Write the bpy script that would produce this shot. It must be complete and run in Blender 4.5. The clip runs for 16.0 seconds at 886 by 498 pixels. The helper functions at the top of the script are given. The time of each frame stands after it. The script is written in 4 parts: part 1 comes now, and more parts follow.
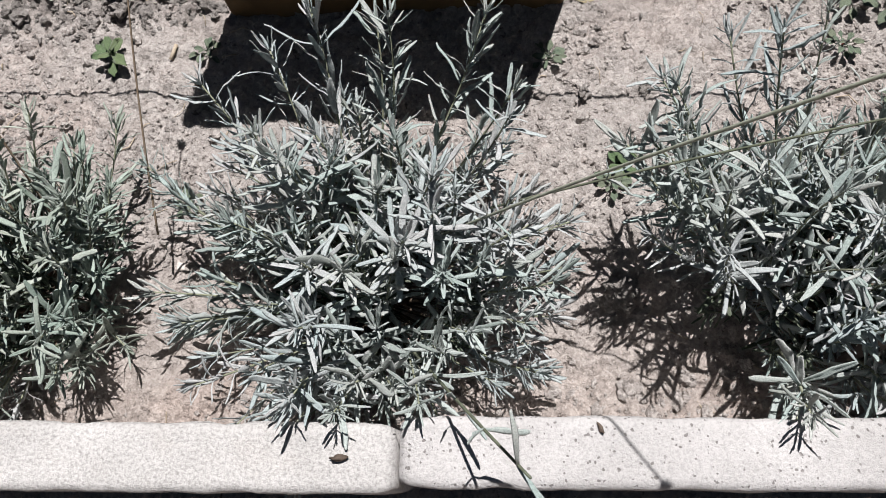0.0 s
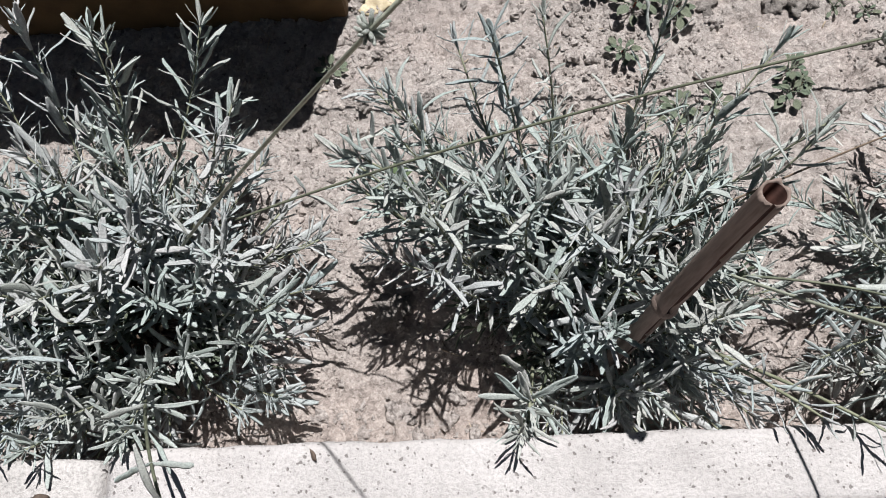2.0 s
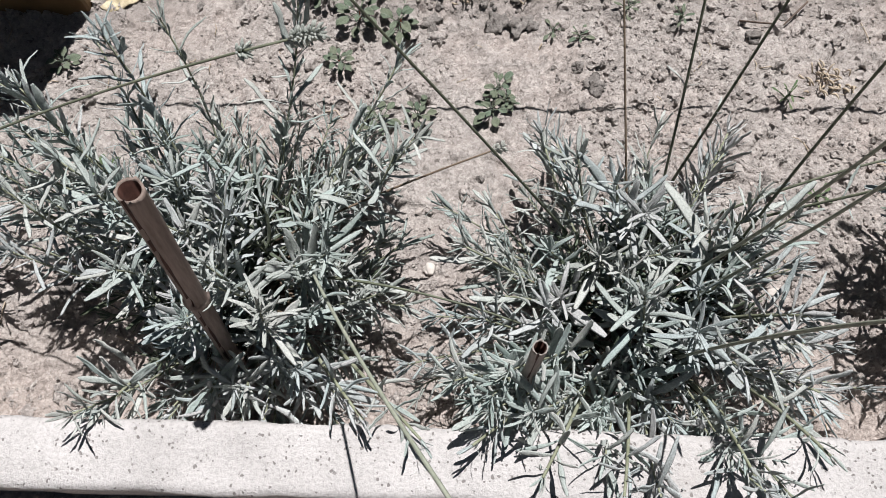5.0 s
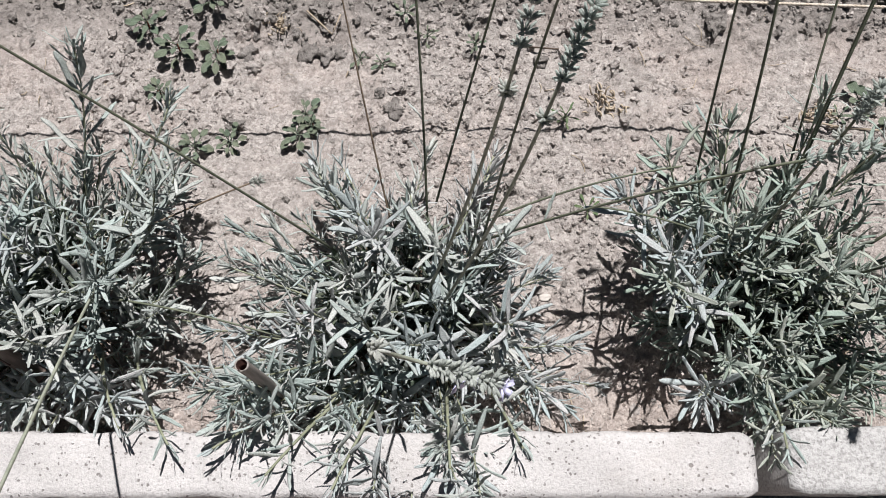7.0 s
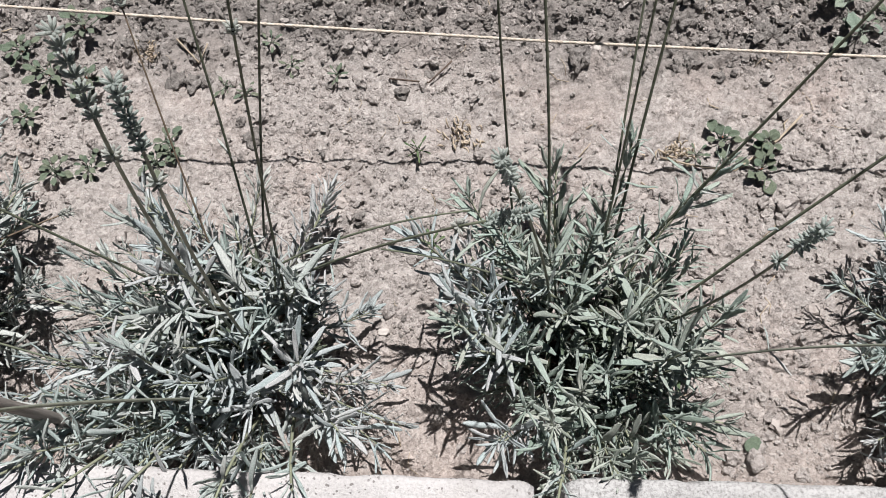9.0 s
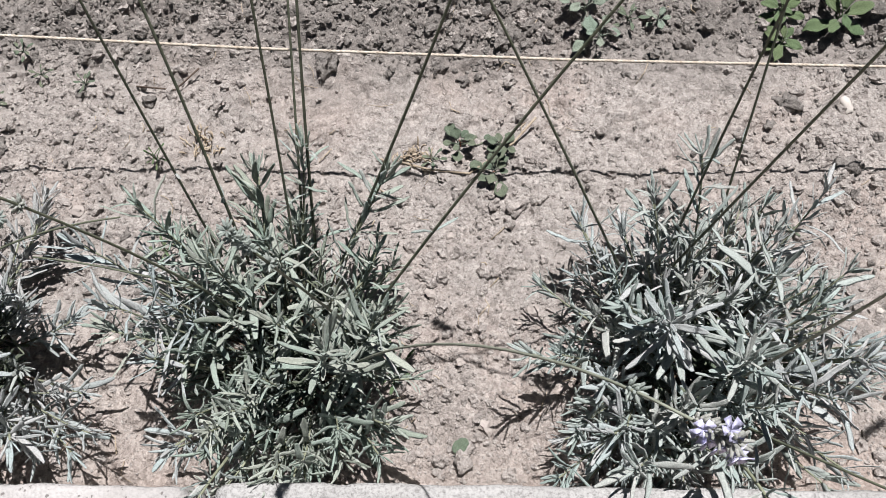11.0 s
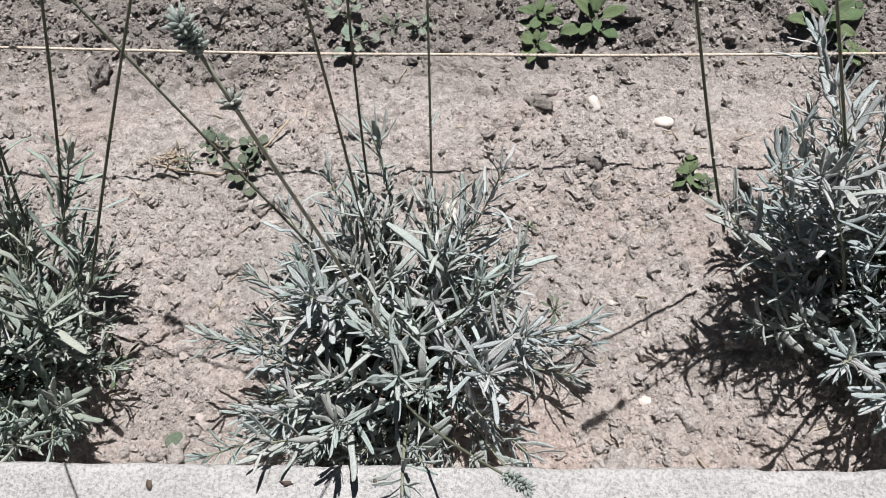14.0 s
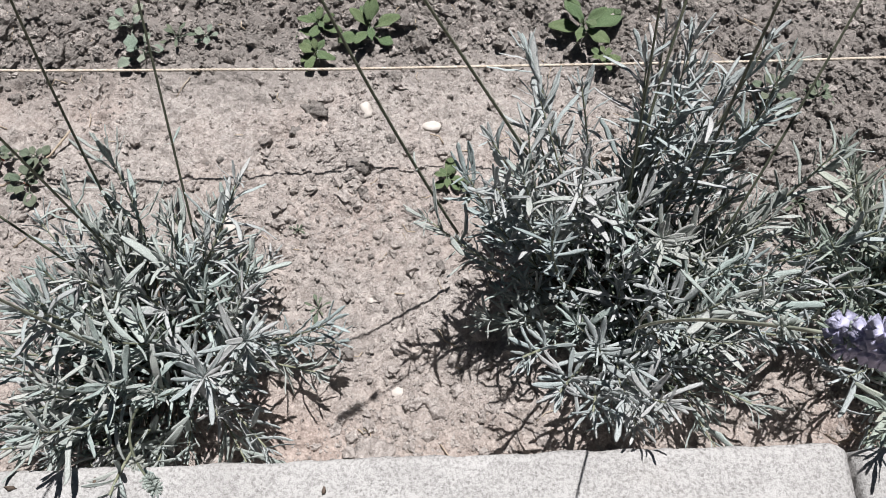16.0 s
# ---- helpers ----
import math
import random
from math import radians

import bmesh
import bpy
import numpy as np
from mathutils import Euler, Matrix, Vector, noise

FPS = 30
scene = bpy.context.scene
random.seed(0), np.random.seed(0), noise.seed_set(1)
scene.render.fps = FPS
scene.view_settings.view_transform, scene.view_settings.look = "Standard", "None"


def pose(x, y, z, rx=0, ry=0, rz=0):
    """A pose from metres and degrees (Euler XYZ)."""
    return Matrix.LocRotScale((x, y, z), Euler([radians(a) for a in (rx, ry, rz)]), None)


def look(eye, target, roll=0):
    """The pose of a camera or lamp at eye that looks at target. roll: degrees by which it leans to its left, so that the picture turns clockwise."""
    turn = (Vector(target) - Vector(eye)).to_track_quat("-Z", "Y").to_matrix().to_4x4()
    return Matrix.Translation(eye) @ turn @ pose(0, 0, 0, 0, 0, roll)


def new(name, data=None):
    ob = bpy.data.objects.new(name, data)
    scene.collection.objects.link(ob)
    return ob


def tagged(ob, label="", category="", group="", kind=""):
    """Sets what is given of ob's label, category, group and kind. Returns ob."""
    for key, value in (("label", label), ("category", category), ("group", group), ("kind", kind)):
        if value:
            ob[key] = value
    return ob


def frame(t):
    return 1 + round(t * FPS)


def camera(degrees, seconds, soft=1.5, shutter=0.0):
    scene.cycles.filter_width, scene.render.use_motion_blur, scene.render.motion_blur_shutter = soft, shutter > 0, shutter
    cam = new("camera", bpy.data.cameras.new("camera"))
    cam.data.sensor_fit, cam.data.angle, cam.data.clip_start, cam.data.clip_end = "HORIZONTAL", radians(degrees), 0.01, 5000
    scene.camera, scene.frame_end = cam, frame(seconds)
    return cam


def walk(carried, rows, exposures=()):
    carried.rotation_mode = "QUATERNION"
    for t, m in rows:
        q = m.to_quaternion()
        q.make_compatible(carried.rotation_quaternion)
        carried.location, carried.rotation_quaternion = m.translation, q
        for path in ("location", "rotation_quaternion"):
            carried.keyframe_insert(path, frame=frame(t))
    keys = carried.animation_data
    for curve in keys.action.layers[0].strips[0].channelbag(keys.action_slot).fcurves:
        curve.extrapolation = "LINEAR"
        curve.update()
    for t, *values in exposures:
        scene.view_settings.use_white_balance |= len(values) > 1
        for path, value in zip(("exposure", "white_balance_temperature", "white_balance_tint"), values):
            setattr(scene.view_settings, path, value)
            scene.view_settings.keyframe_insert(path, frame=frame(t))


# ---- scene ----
cam = camera(58.9, 16.0, soft=0.85)
PATH = [
    (0, (0.077, -0.049, 0.73), (-0.072, 0.526, -1.18), -14.6),
    (0.5, (0.142, -0.059, 0.711), (0.008, 0.564, -1.184), -12.0),
    (1, (0.195, -0.052, 0.708), (0.089, 0.57, -1.19), -10.5),
    (1.5, (0.233, -0.044, 0.7), (0.15, 0.574, -1.2), -9.4),
    (2, (0.262, -0.043, 0.697), (0.191, 0.573, -1.205), -8.8),
    (2.5, (0.289, -0.042, 0.697), (0.234, 0.581, -1.202), -7.7),
    (3, (0.348, -0.046, 0.694), (0.257, 0.589, -1.201), -10.5),
    (3.5, (0.408, -0.046, 0.698), (0.284, 0.588, -1.195), -12.9),
    (4, (0.433, -0.049, 0.698), (0.305, 0.588, -1.193), -12.9),
    (4.5, (0.51, -0.059, 0.69), (0.421, 0.573, -1.205), -7.8),
    (5, (0.566, -0.057, 0.706), (0.478, 0.576, -1.189), -6.5),
    (5.2, (0.589, -0.057, 0.714), (0.5, 0.575, -1.181), -6.3),
    (7.5, (0.777, -0.044, 0.792), (0.739, 0.55, -1.118), -4.1),
    (8, (0.806, -0.039, 0.801), (0.713, 0.568, -1.102), -8.2),
    (8.5, (0.885, -0.031, 0.779), (0.77, 0.607, -1.113), -9.3),
    (9, (0.946, -0.019, 0.778), (0.827, 0.595, -1.122), -9.4),
    (9.5, (1.02, -0.016, 0.784), (0.923, 0.584, -1.121), -8.0),
    (10, (1.087, -0.005, 0.798), (1.012, 0.569, -1.117), -7.3),
    (10.2, (1.11, -0.005, 0.795), (1.051, 0.569, -1.12), -6.1),
    (12.3, (1.327, -0.057, 0.735), (1.175, 0.706, -1.107), -9.1),
    (12.5, (1.334, -0.064, 0.737), (1.178, 0.705, -1.103), -9.8),
    (13, (1.384, -0.069, 0.727), (1.2, 0.722, -1.101), -11.9),
    (13.5, (1.437, -0.071, 0.725), (1.278, 0.707, -1.11), -10.5),
    (14, (1.495, -0.076, 0.73), (1.365, 0.709, -1.105), -9.1),
    (14.5, (1.562, -0.078, 0.746), (1.461, 0.676, -1.103), -8.2),
    (15, (1.613, -0.072, 0.756), (1.559, 0.651, -1.108), -6.1),
    (15.5, (1.651, -0.07, 0.764), (1.623, 0.651, -1.101), -4.7),
    (16, (1.686, -0.071, 0.773), (1.682, 0.66, -1.088), -2.3),
]
walk(cam, [(t, look(eye, target, roll)) for t, eye, target, roll in PATH])

# ---------------------------------------------------------------- light
SUN_TO = Vector((0.125, 0.375, 1.0)).normalized()      # towards the sun
world = bpy.data.worlds.new("sky")
scene.world = world
world.use_nodes = True
wn = world.node_tree.nodes
sky = wn.new("ShaderNodeTexSky")
sky.sky_type, sky.sun_disc = "NISHITA", False
sky.sun_elevation = math.asin(SUN_TO.z)
sky.sun_rotation = math.atan2(SUN_TO.x, SUN_TO.y)
world.node_tree.links.new(sky.outputs[0], wn["Background"].inputs[0])
wn["Background"].inputs[1].default_value = 0.0125
sun_data = bpy.data.lights.new("sun", "SUN")
sun_data.energy, sun_data.angle, sun_data.color = 5.5, radians(0.53), (1.0, 0.986, 0.99)
sun = new("sun", sun_data)
sun.matrix_world = look(SUN_TO * 5, (0, 0, 0))
scene.view_settings.exposure = 0.375


# ---------------------------------------------------------------- materials
def material(name, rough=0.85, spec=0.3):
    m = bpy.data.materials.new(name)
    m.use_nodes = True
    b = m.node_tree.nodes["Principled BSDF"]
    b.inputs["Roughness"].default_value = rough
    b.inputs["Specular IOR Level"].default_value = spec
    return m, m.node_tree, b


def node(tree, kind, **values):
    n = tree.nodes.new(kind)
    for key, value in values.items():
        n.inputs[key.replace("_", " ")].default_value = value
    return n


def ramp(tree, source, *stops):
    r = tree.nodes.new("ShaderNodeValToRGB")
    e = r.color_ramp.elements
    while len(e) < len(stops):
        e.new(0.5)
    for k, (p, c) in zip(e, stops):
        k.position, k.color = p, (*c, 1)
    tree.links.new(source, r.inputs[0])
    return r.outputs[0]


def mix(tree, fac, a, b, blend="MIX"):
    n = tree.nodes.new("ShaderNodeMix")
    n.data_type, n.blend_type = "RGBA", blend
    for sock, v in ((n.inputs[0], fac), (n.inputs[6], a), (n.inputs[7], b)):
        if isinstance(v, bpy.types.NodeSocket):
            tree.links.new(v, sock)
        else:
            sock.default_value = v if isinstance(v, (int, float)) else (*v, 1)
    return n.outputs[2]


def coords(tree, obj=False):
    if obj:
        return tree.nodes.new("ShaderNodeTexCoord").outputs["Object"]
    return tree.nodes.new("ShaderNodeNewGeometry").outputs["Position"]


def tex(tree, where, scale, detail=4.0, rough=0.6, kind="noise"):
    n = tree.nodes.new("ShaderNodeTexNoise" if kind == "noise" else "ShaderNodeTexVoronoi")
    n.inputs["Scale"].default_value = scale
    if kind == "noise":
        n.inputs["Detail"].default_value, n.inputs["Roughness"].default_value = detail, rough
    tree.links.new(where, n.inputs["Vector"])
    return n.outputs[0]


def bump(tree, b, height, strength=0.5, distance=0.002):
    n = node(tree, "ShaderNodeBump", Strength=strength, Distance=distance)
    tree.links.new(height, n.inputs["Height"])
    tree.links.new(n.outputs[0], b.inputs["Normal"])


def soil_material(name, light, mid, dark, patchy=True):
    m, t, b = material(name, 0.95, 0.1)
    p = coords(t)
    warp = t.nodes.new("ShaderNodeVectorMath")
    warp.operation = "MULTIPLY_ADD"
    wob = t.nodes.new("ShaderNodeTexNoise")
    wob.inputs["Scale"].default_value = 140
    t.links.new(p, wob.inputs["Vector"])
    t.links.new(wob.outputs["Color"], warp.inputs[0])
    warp.inputs[1].default_value = (0.006, 0.006, 0.006)
    t.links.new(p, warp.inputs[2])
    where = warp.outputs[0]
    cells = []
    for scale in (170, 430):
        v = t.nodes.new("ShaderNodeTexVoronoi")
        v.inputs["Scale"].default_value = scale
        t.links.new(where, v.inputs["Vector"])
        cells.append(v)
    fine = ramp(t, tex(t, p, 420, 6, 0.7), (0.3, mid), (0.62, light))
    crumb = tex(t, p, 90, 5, 0.65)
    c = mix(t, ramp(t, crumb, (0.33, (1, 1, 1)), (0.38, (0, 0, 0))), fine, dark)
    # single grains and crumbs differ in tone
    for v, amount in zip(cells, (0.55, 0.6)):
        tone = ramp(t, v.outputs["Color"], (0.15, (0.72, 0.7, 0.69)), (0.75, (1.16, 1.16, 1.16)))
        c = mix(t, amount, c, tone, "MULTIPLY")
    if patchy:
        damp = ramp(t, tex(t, p, 7, 4, 0.6), (0.45, (0, 0, 0)), (0.7, (0.4, 0.4, 0.4)))
        c = mix(t, damp, c, mid)
        # reddish patches of subsoil
        rust = ramp(t, tex(t, p, 5.5, 5, 0.65), (0.48, (0, 0, 0)), (0.64, (1, 1, 1)))
        c = mix(t, rust, c, mix(t, 1.0, c, (1.035, 0.985, 0.965), "MULTIPLY"))
        # the freshly tilled strip is darker and greyer
        sep = t.nodes.new("ShaderNodeSeparateXYZ")
        t.links.new(p, sep.inputs[0])
        # reddish earth that was dug up along the kerb
        band = t.nodes.new("ShaderNodeMath")
        band.operation = "MULTIPLY_ADD"
        band.inputs[1].default_value = 0.22
        t.links.new(tex(t, p, 7, 5, 0.65), band.inputs[0])
        t.links.new(sep.outputs[1], band.inputs[2])
        c = mix(t, ramp(t, band.outputs[0], (0.12, (0.7, 0.7, 0.7)), (0.26, (0, 0, 0))), c, mix(t, 1.0, c, (1.0, 0.935, 0.9), "MULTIPLY"))
        edge = t.nodes.new("ShaderNodeMath")
        edge.operation = "MULTIPLY_ADD"
        edge.inputs[1].default_value = 0.14
        t.links.new(tex(t, p, 8, 5, 0.65), edge.inputs[0])
        east = t.nodes.new("ShaderNodeMapRange")
        for k, v in zip((1, 2, 3, 4), (1.86, 2.02, 0.0, 0.2)):
            east.inputs[k].default_value = v
        t.links.new(sep.outputs[0], east.inputs[0])
        reach = t.nodes.new("ShaderNodeMath")
        t.links.new(sep.outputs[1], reach.inputs[0])
        t.links.new(east.outputs[0], reach.inputs[1])
        t.links.new(reach.outputs[0], edge.inputs[2])
        c = mix(t, ramp(t, edge.outputs[0], (0.485, (0, 0, 0)), (0.56, (0.8, 0.8, 0.8))), c, mix(t, crumb, (0.115, 0.102, 0.093), mid))
    t.links.new(c, b.inputs["Base Color"])
    grain = mix(t, 0.5, ramp(t, cells[0].outputs["Distance"], (0.0, (1, 1, 1)), (0.75, (0, 0, 0))), ramp(t, cells[1].outputs["Distance"], (0.0, (0.6, 0.6, 0.6)), (0.8, (0, 0, 0))), "ADD")
    loose = ramp(t, tex(t, p, 13, 5, 0.6), (0.38, (0.25, 0.25, 0.25)), (0.58, (1, 1, 1)))
    # broken crust: flat plates with sharp edges, and grains lying on them
    crust = ramp(t, tex(t, p, 75, 9, 0.68), (0.42, (0, 0, 0)), (0.455, (0.55, 0.55, 0.55)), (0.52, (0.6, 0.6, 0.6)), (0.55, (1, 1, 1)))
    rough = mix(t, 0.45, crust, ramp(t, tex(t, p, 230, 8, 0.72), (0.34, (0, 0, 0)), (0.66, (1, 1, 1))))
    height = mix(t, 0.62, mix(t, 1.0, grain, loose, "MULTIPLY"), rough)
    bump(t, b, height, 0.95, 0.0042)
    return m


def leaf_material(name, pale, deep, clear=0.13):
    m, t, b = material(name, 0.88, 0.06)
    info = t.nodes.new("ShaderNodeObjectInfo").outputs["Random"]
    isle = t.nodes.new("ShaderNodeNewGeometry").outputs["Random Per Island"]
    c = mix(t, isle, deep, pale)
    hue = mix(t, info, (0.86, 0.95, 0.92), (1.12, 1.06, 1.02))
    c = mix(t, 1.0, c, hue, "MULTIPLY")
    fuzz = tex(t, coords(t), 750, 4, 0.75)
    c = mix(t, 0.6, c, ramp(t, fuzz, (0.32, (0.5, 0.54, 0.5)), (0.66, (1.4, 1.4, 1.36))), "MULTIPLY")
    t.links.new(c, b.inputs["Base Color"])
    bump(t, b, fuzz, 0.7, 0.0012)
    b.inputs["Sheen Weight"].default_value = 0.25
    b.inputs["Sheen Roughness"].default_value = 0.4
    tr = t.nodes.new("ShaderNodeBsdfTranslucent")
    t.links.new(c, tr.inputs[0])
    ms = t.nodes.new("ShaderNodeMixShader")
    ms.inputs[0].default_value = clear
    t.links.new(b.outputs[0], ms.inputs[1])
    t.links.new(tr.outputs[0], ms.inputs[2])
    t.links.new(ms.outputs[0], t.nodes["Material Output"].inputs[0])
    return m


def plain_material(name, a, c, scale=60, rough=0.8, relief=0.3, spec=0.3, stretch=None):
    m, t, b = material(name, rough, spec)
    where = coords(t, True)
    if stretch:
        mp = t.nodes.new("ShaderNodeMapping")
        mp.inputs["Scale"].default_value = stretch
        t.links.new(where, mp.inputs[0])
        where = mp.outputs[0]
    n = tex(t, where, scale, 5, 0.65)
    col = ramp(t, n, (0.32, a), (0.68, c))
    info = t.nodes.new("ShaderNodeObjectInfo").outputs["Random"]
    col = mix(t, 1.0, col, mix(t, info, (0.85, 0.85, 0.85), (1.12, 1.12, 1.12)), "MULTIPLY")
    t.links.new(col, b.inputs["Base Color"])
    bump(t, b, n, relief, 0.002)
    return m


def concrete_material(name, tone, grain=0.28, holes=1.0):
    m, t, b = material(name, 0.9, 0.2)
    p = coords(t)
    base = ramp(t, tex(t, p, 16, 5, 0.6), (0.3, (0.5, 0.485, 0.465)), (0.7, (0.64, 0.622, 0.6)))
    grit = tex(t, p, 380, 5, 0.7)
    c = mix(t, grain, base, ramp(t, grit, (0.36, (0.42, 0.41, 0.4)), (0.56, (1.2, 1.2, 1.2))), "MULTIPLY")
    wob = t.nodes.new("ShaderNodeTexNoise")
    wob.inputs["Scale"].default_value = 190
    t.links.new(p, wob.inputs["Vector"])
    warp = t.nodes.new("ShaderNodeVectorMath")
    warp.operation = "MULTIPLY_ADD"
    t.links.new(wob.outputs["Color"], warp.inputs[0])
    warp.inputs[1].default_value = (0.004, 0.004, 0.004)
    t.links.new(p, warp.inputs[2])
    uneven = warp.outputs[0]

    def pits(scale, reach, where_from, where_to, seen):
        """Round air holes of uneven size, gathered in patches."""
        cell = t.nodes.new("ShaderNodeTexVoronoi")
        cell.inputs["Scale"].default_value = scale
        t.links.new(uneven, cell.inputs["Vector"])
        wide = t.nodes.new("ShaderNodeMath")
        wide.operation = "MULTIPLY_ADD"
        t.links.new(cell.outputs["Color"], wide.inputs[0])
        wide.inputs[1].default_value = reach * 1.3
        t.links.new(cell.outputs["Distance"], wide.inputs[2])
        hole = ramp(t, wide.outputs[0], (reach * 0.98, (1, 1, 1)), (reach * 1.2, (0, 0, 0)))
        patch = ramp(t, tex(t, p, seen, 3, 0.6), (where_from, (0, 0, 0)), (where_to, (1, 1, 1)))
        return mix(t, 1.0, hole, patch, "MULTIPLY")
    pit = mix(t, 1.0, pits(120, 0.19, 0.42, 0.5, 30), pits(250, 0.34, 0.4, 0.5, 55), "LIGHTEN")
    pit = mix(t, 1.0, pit, (holes, holes, holes), "MULTIPLY")
    c = mix(t, pit, c, (0.13, 0.115, 0.105))
    stain = ramp(t, tex(t, p, 9, 6, 0.7), (0.55, (0, 0, 0)), (0.75, (1, 1, 1)))
    half = mix(t, 1.0, stain, (0.3, 0.3, 0.3), "MULTIPLY")
    c = mix(t, half, c, (0.42, 0.37, 0.32))
    c = mix(t, 1.0, c, tone, "MULTIPLY")
    t.links.new(c, b.inputs["Base Color"])
    relief = mix(t, pit, grit, (0.0, 0.0, 0.0))
    bump(t, b, relief, 0.7, 0.003)
    return m


SOIL = soil_material("dry_soil", (0.475, 0.433, 0.405), (0.35, 0.316, 0.293), (0.17, 0.147, 0.134), True)
CLOD = soil_material("clod_soil", (0.285, 0.262, 0.244), (0.203, 0.185, 0.171), (0.102, 0.091, 0.084), False)
CRUMB = soil_material("crumb_soil", (0.46, 0.418, 0.391), (0.355, 0.319, 0.296), (0.2, 0.174, 0.159), False)
CONCRETE = concrete_material("concrete", (0.84, 0.822, 0.835), 0.28, 0.75)
CONCRETE_FINE = concrete_material("fine_concrete", (0.82, 0.806, 0.81), 0.5, 0.2)
CONCRETE_GREY = concrete_material("weathered_concrete", (0.71, 0.71, 0.72), 0.6, 0.4)
LEAF = leaf_material("lavender_leaf", (0.525, 0.55, 0.552), (0.265, 0.295, 0.285))
LEAF_PALE = leaf_material("lavender_felted_leaf", (0.52, 0.535, 0.56), (0.34, 0.362, 0.378))
LEAF_GREEN = leaf_material("lavender_leaf_green", (0.465, 0.502, 0.468), (0.215, 0.25, 0.216))
# dark green that puts the shade inside the bushes into the leaf colour
LEAF_SHADE = leaf_material("lavender_shade_leaf", (0.17, 0.196, 0.15), (0.065, 0.082, 0.056))
STEM = plain_material("lavender_stem", (0.16, 0.17, 0.11), (0.27, 0.28, 0.2), 120)
WOODY = plain_material("woody_stem", (0.09, 0.065, 0.045), (0.2, 0.15, 0.11), 150)
STALK = plain_material("flower_stalk", (0.075, 0.085, 0.058), (0.15, 0.16, 0.11), 140, 0.6)
STALK_PALE = plain_material("pale_stalk", (0.2, 0.215, 0.165), (0.32, 0.335, 0.27), 140, 0.7)
STALK_DRY = plain_material("dry_stalk", (0.12, 0.085, 0.06), (0.22, 0.17, 0.12), 140, 0.7)
BUD = leaf_material("flower_bud", (0.6, 0.62, 0.61), (0.4, 0.42, 0.41), 0.42)
PETAL = plain_material("violet_petal", (0.45, 0.44, 0.62), (0.6, 0.585, 0.77), 300, 0.7)
BAMBOO = plain_material("weathered_bamboo", (0.135, 0.1, 0.083), (0.27, 0.212, 0.183), 40, 0.75, 0.4, 0.3, (6, 6, 0.6))
BAMBOO_GREY = plain_material("grey_bamboo", (0.2, 0.175, 0.155), (0.33, 0.3, 0.275), 40, 0.75, 0.4, 0.3, (6, 6, 0.6))
# cane inside, darkened so that the shade of hollow and split is in the colour
BAMBOO_SHADE = plain_material("bamboo_inner_shade", (0.03, 0.013, 0.01), (0.07, 0.03, 0.022), 90)
TWINE = plain_material("sisal_twine", (0.36, 0.29, 0.225), (0.6, 0.54, 0.465), 160, 0.9, 0.6)
BOXMAT = plain_material("brown_planter", (0.12, 0.07, 0.031), (0.2, 0.12, 0.055), 22, 0.6, 0.2)
WEED = leaf_material("weed_leaf", (0.16, 0.205, 0.115), (0.075, 0.105, 0.057))
WEED_GREY = leaf_material("weed_leaf_grey", (0.19, 0.215, 0.165), (0.085, 0.103, 0.076))
WEED_PALE = leaf_material("weed_leaf_pale", (0.3, 0.33, 0.285), (0.17, 0.195, 0.16))
RED = plain_material("red_weed_stem", (0.22, 0.06, 0.04), (0.35, 0.14, 0.09), 200)
STONE = plain_material("pale_stone", (0.36, 0.315, 0.287), (0.47, 0.415, 0.38), 80, 0.8, 0.3)
STONE_WHITE = plain_material("white_stone", (0.44, 0.395, 0.36), (0.58, 0.535, 0.49), 70, 0.8, 0.25)
DRY = plain_material("dry_straw", (0.3, 0.24, 0.175), (0.48, 0.4, 0.31), 150, 0.85)
DRY_LEAF = plain_material("dry_leaf", (0.3, 0.245, 0.155), (0.56, 0.485, 0.345), 120, 0.8, 0.8)
BROWN_BIT = plain_material("brown_bit", (0.06, 0.044, 0.035), (0.15, 0.11, 0.085), 200)


# ---------------------------------------------------------------- mesh helpers
def mesh_of(name, verts, faces, mats, smooth=True, slots=None):
    me = bpy.data.meshes.new(name)
    me.from_pydata([tuple(v) for v in verts], [], faces)
    for m in mats if isinstance(mats, (list, tuple)) else [mats]:
        me.materials.append(m)
    if smooth:
        me.polygons.foreach_set("use_smooth", [True] * len(faces))
    if slots is not None:
        me.polygons.foreach_set("material_index", slots)
    me.update()
    return me


def part(name, me, parent, m=None, label=""):
    ob = new(name, me)
    if parent is not None:
        ob.parent = parent
    if m is not None:
        ob.matrix_basis = m
    return tagged(ob, label) if label else ob


def tube(path, radii, sides=6, caps=True):
    """Verts and faces of a round tube along a list of points."""
    path = [Vector(p) for p in path]
    verts, faces, n = [], [], len(path)
    ref = Vector((0.31, 0.77, 0.55))
    for i, p in enumerate(path):
        d = (path[min(i + 1, n - 1)] - path[max(i - 1, 0)]).normalized()
        a = d.cross(ref).normalized()
        b = d.cross(a)
        r = radii[i] if isinstance(radii, (list, tuple)) else radii
        for k in range(sides):
            w = 2 * math.pi * k / sides
            verts.append(p + a * (r * math.cos(w)) + b * (r * math.sin(w)))
    for i in range(n - 1):
        for k in range(sides):
            q = (k + 1) % sides
            faces.append((i * sides + k, i * sides + q, (i + 1) * sides + q, (i + 1) * sides + k))
    if caps:
        faces.append(tuple(range(sides - 1, -1, -1)))
        faces.append(tuple(range((n - 1) * sides, n * sides)))
    return verts, faces


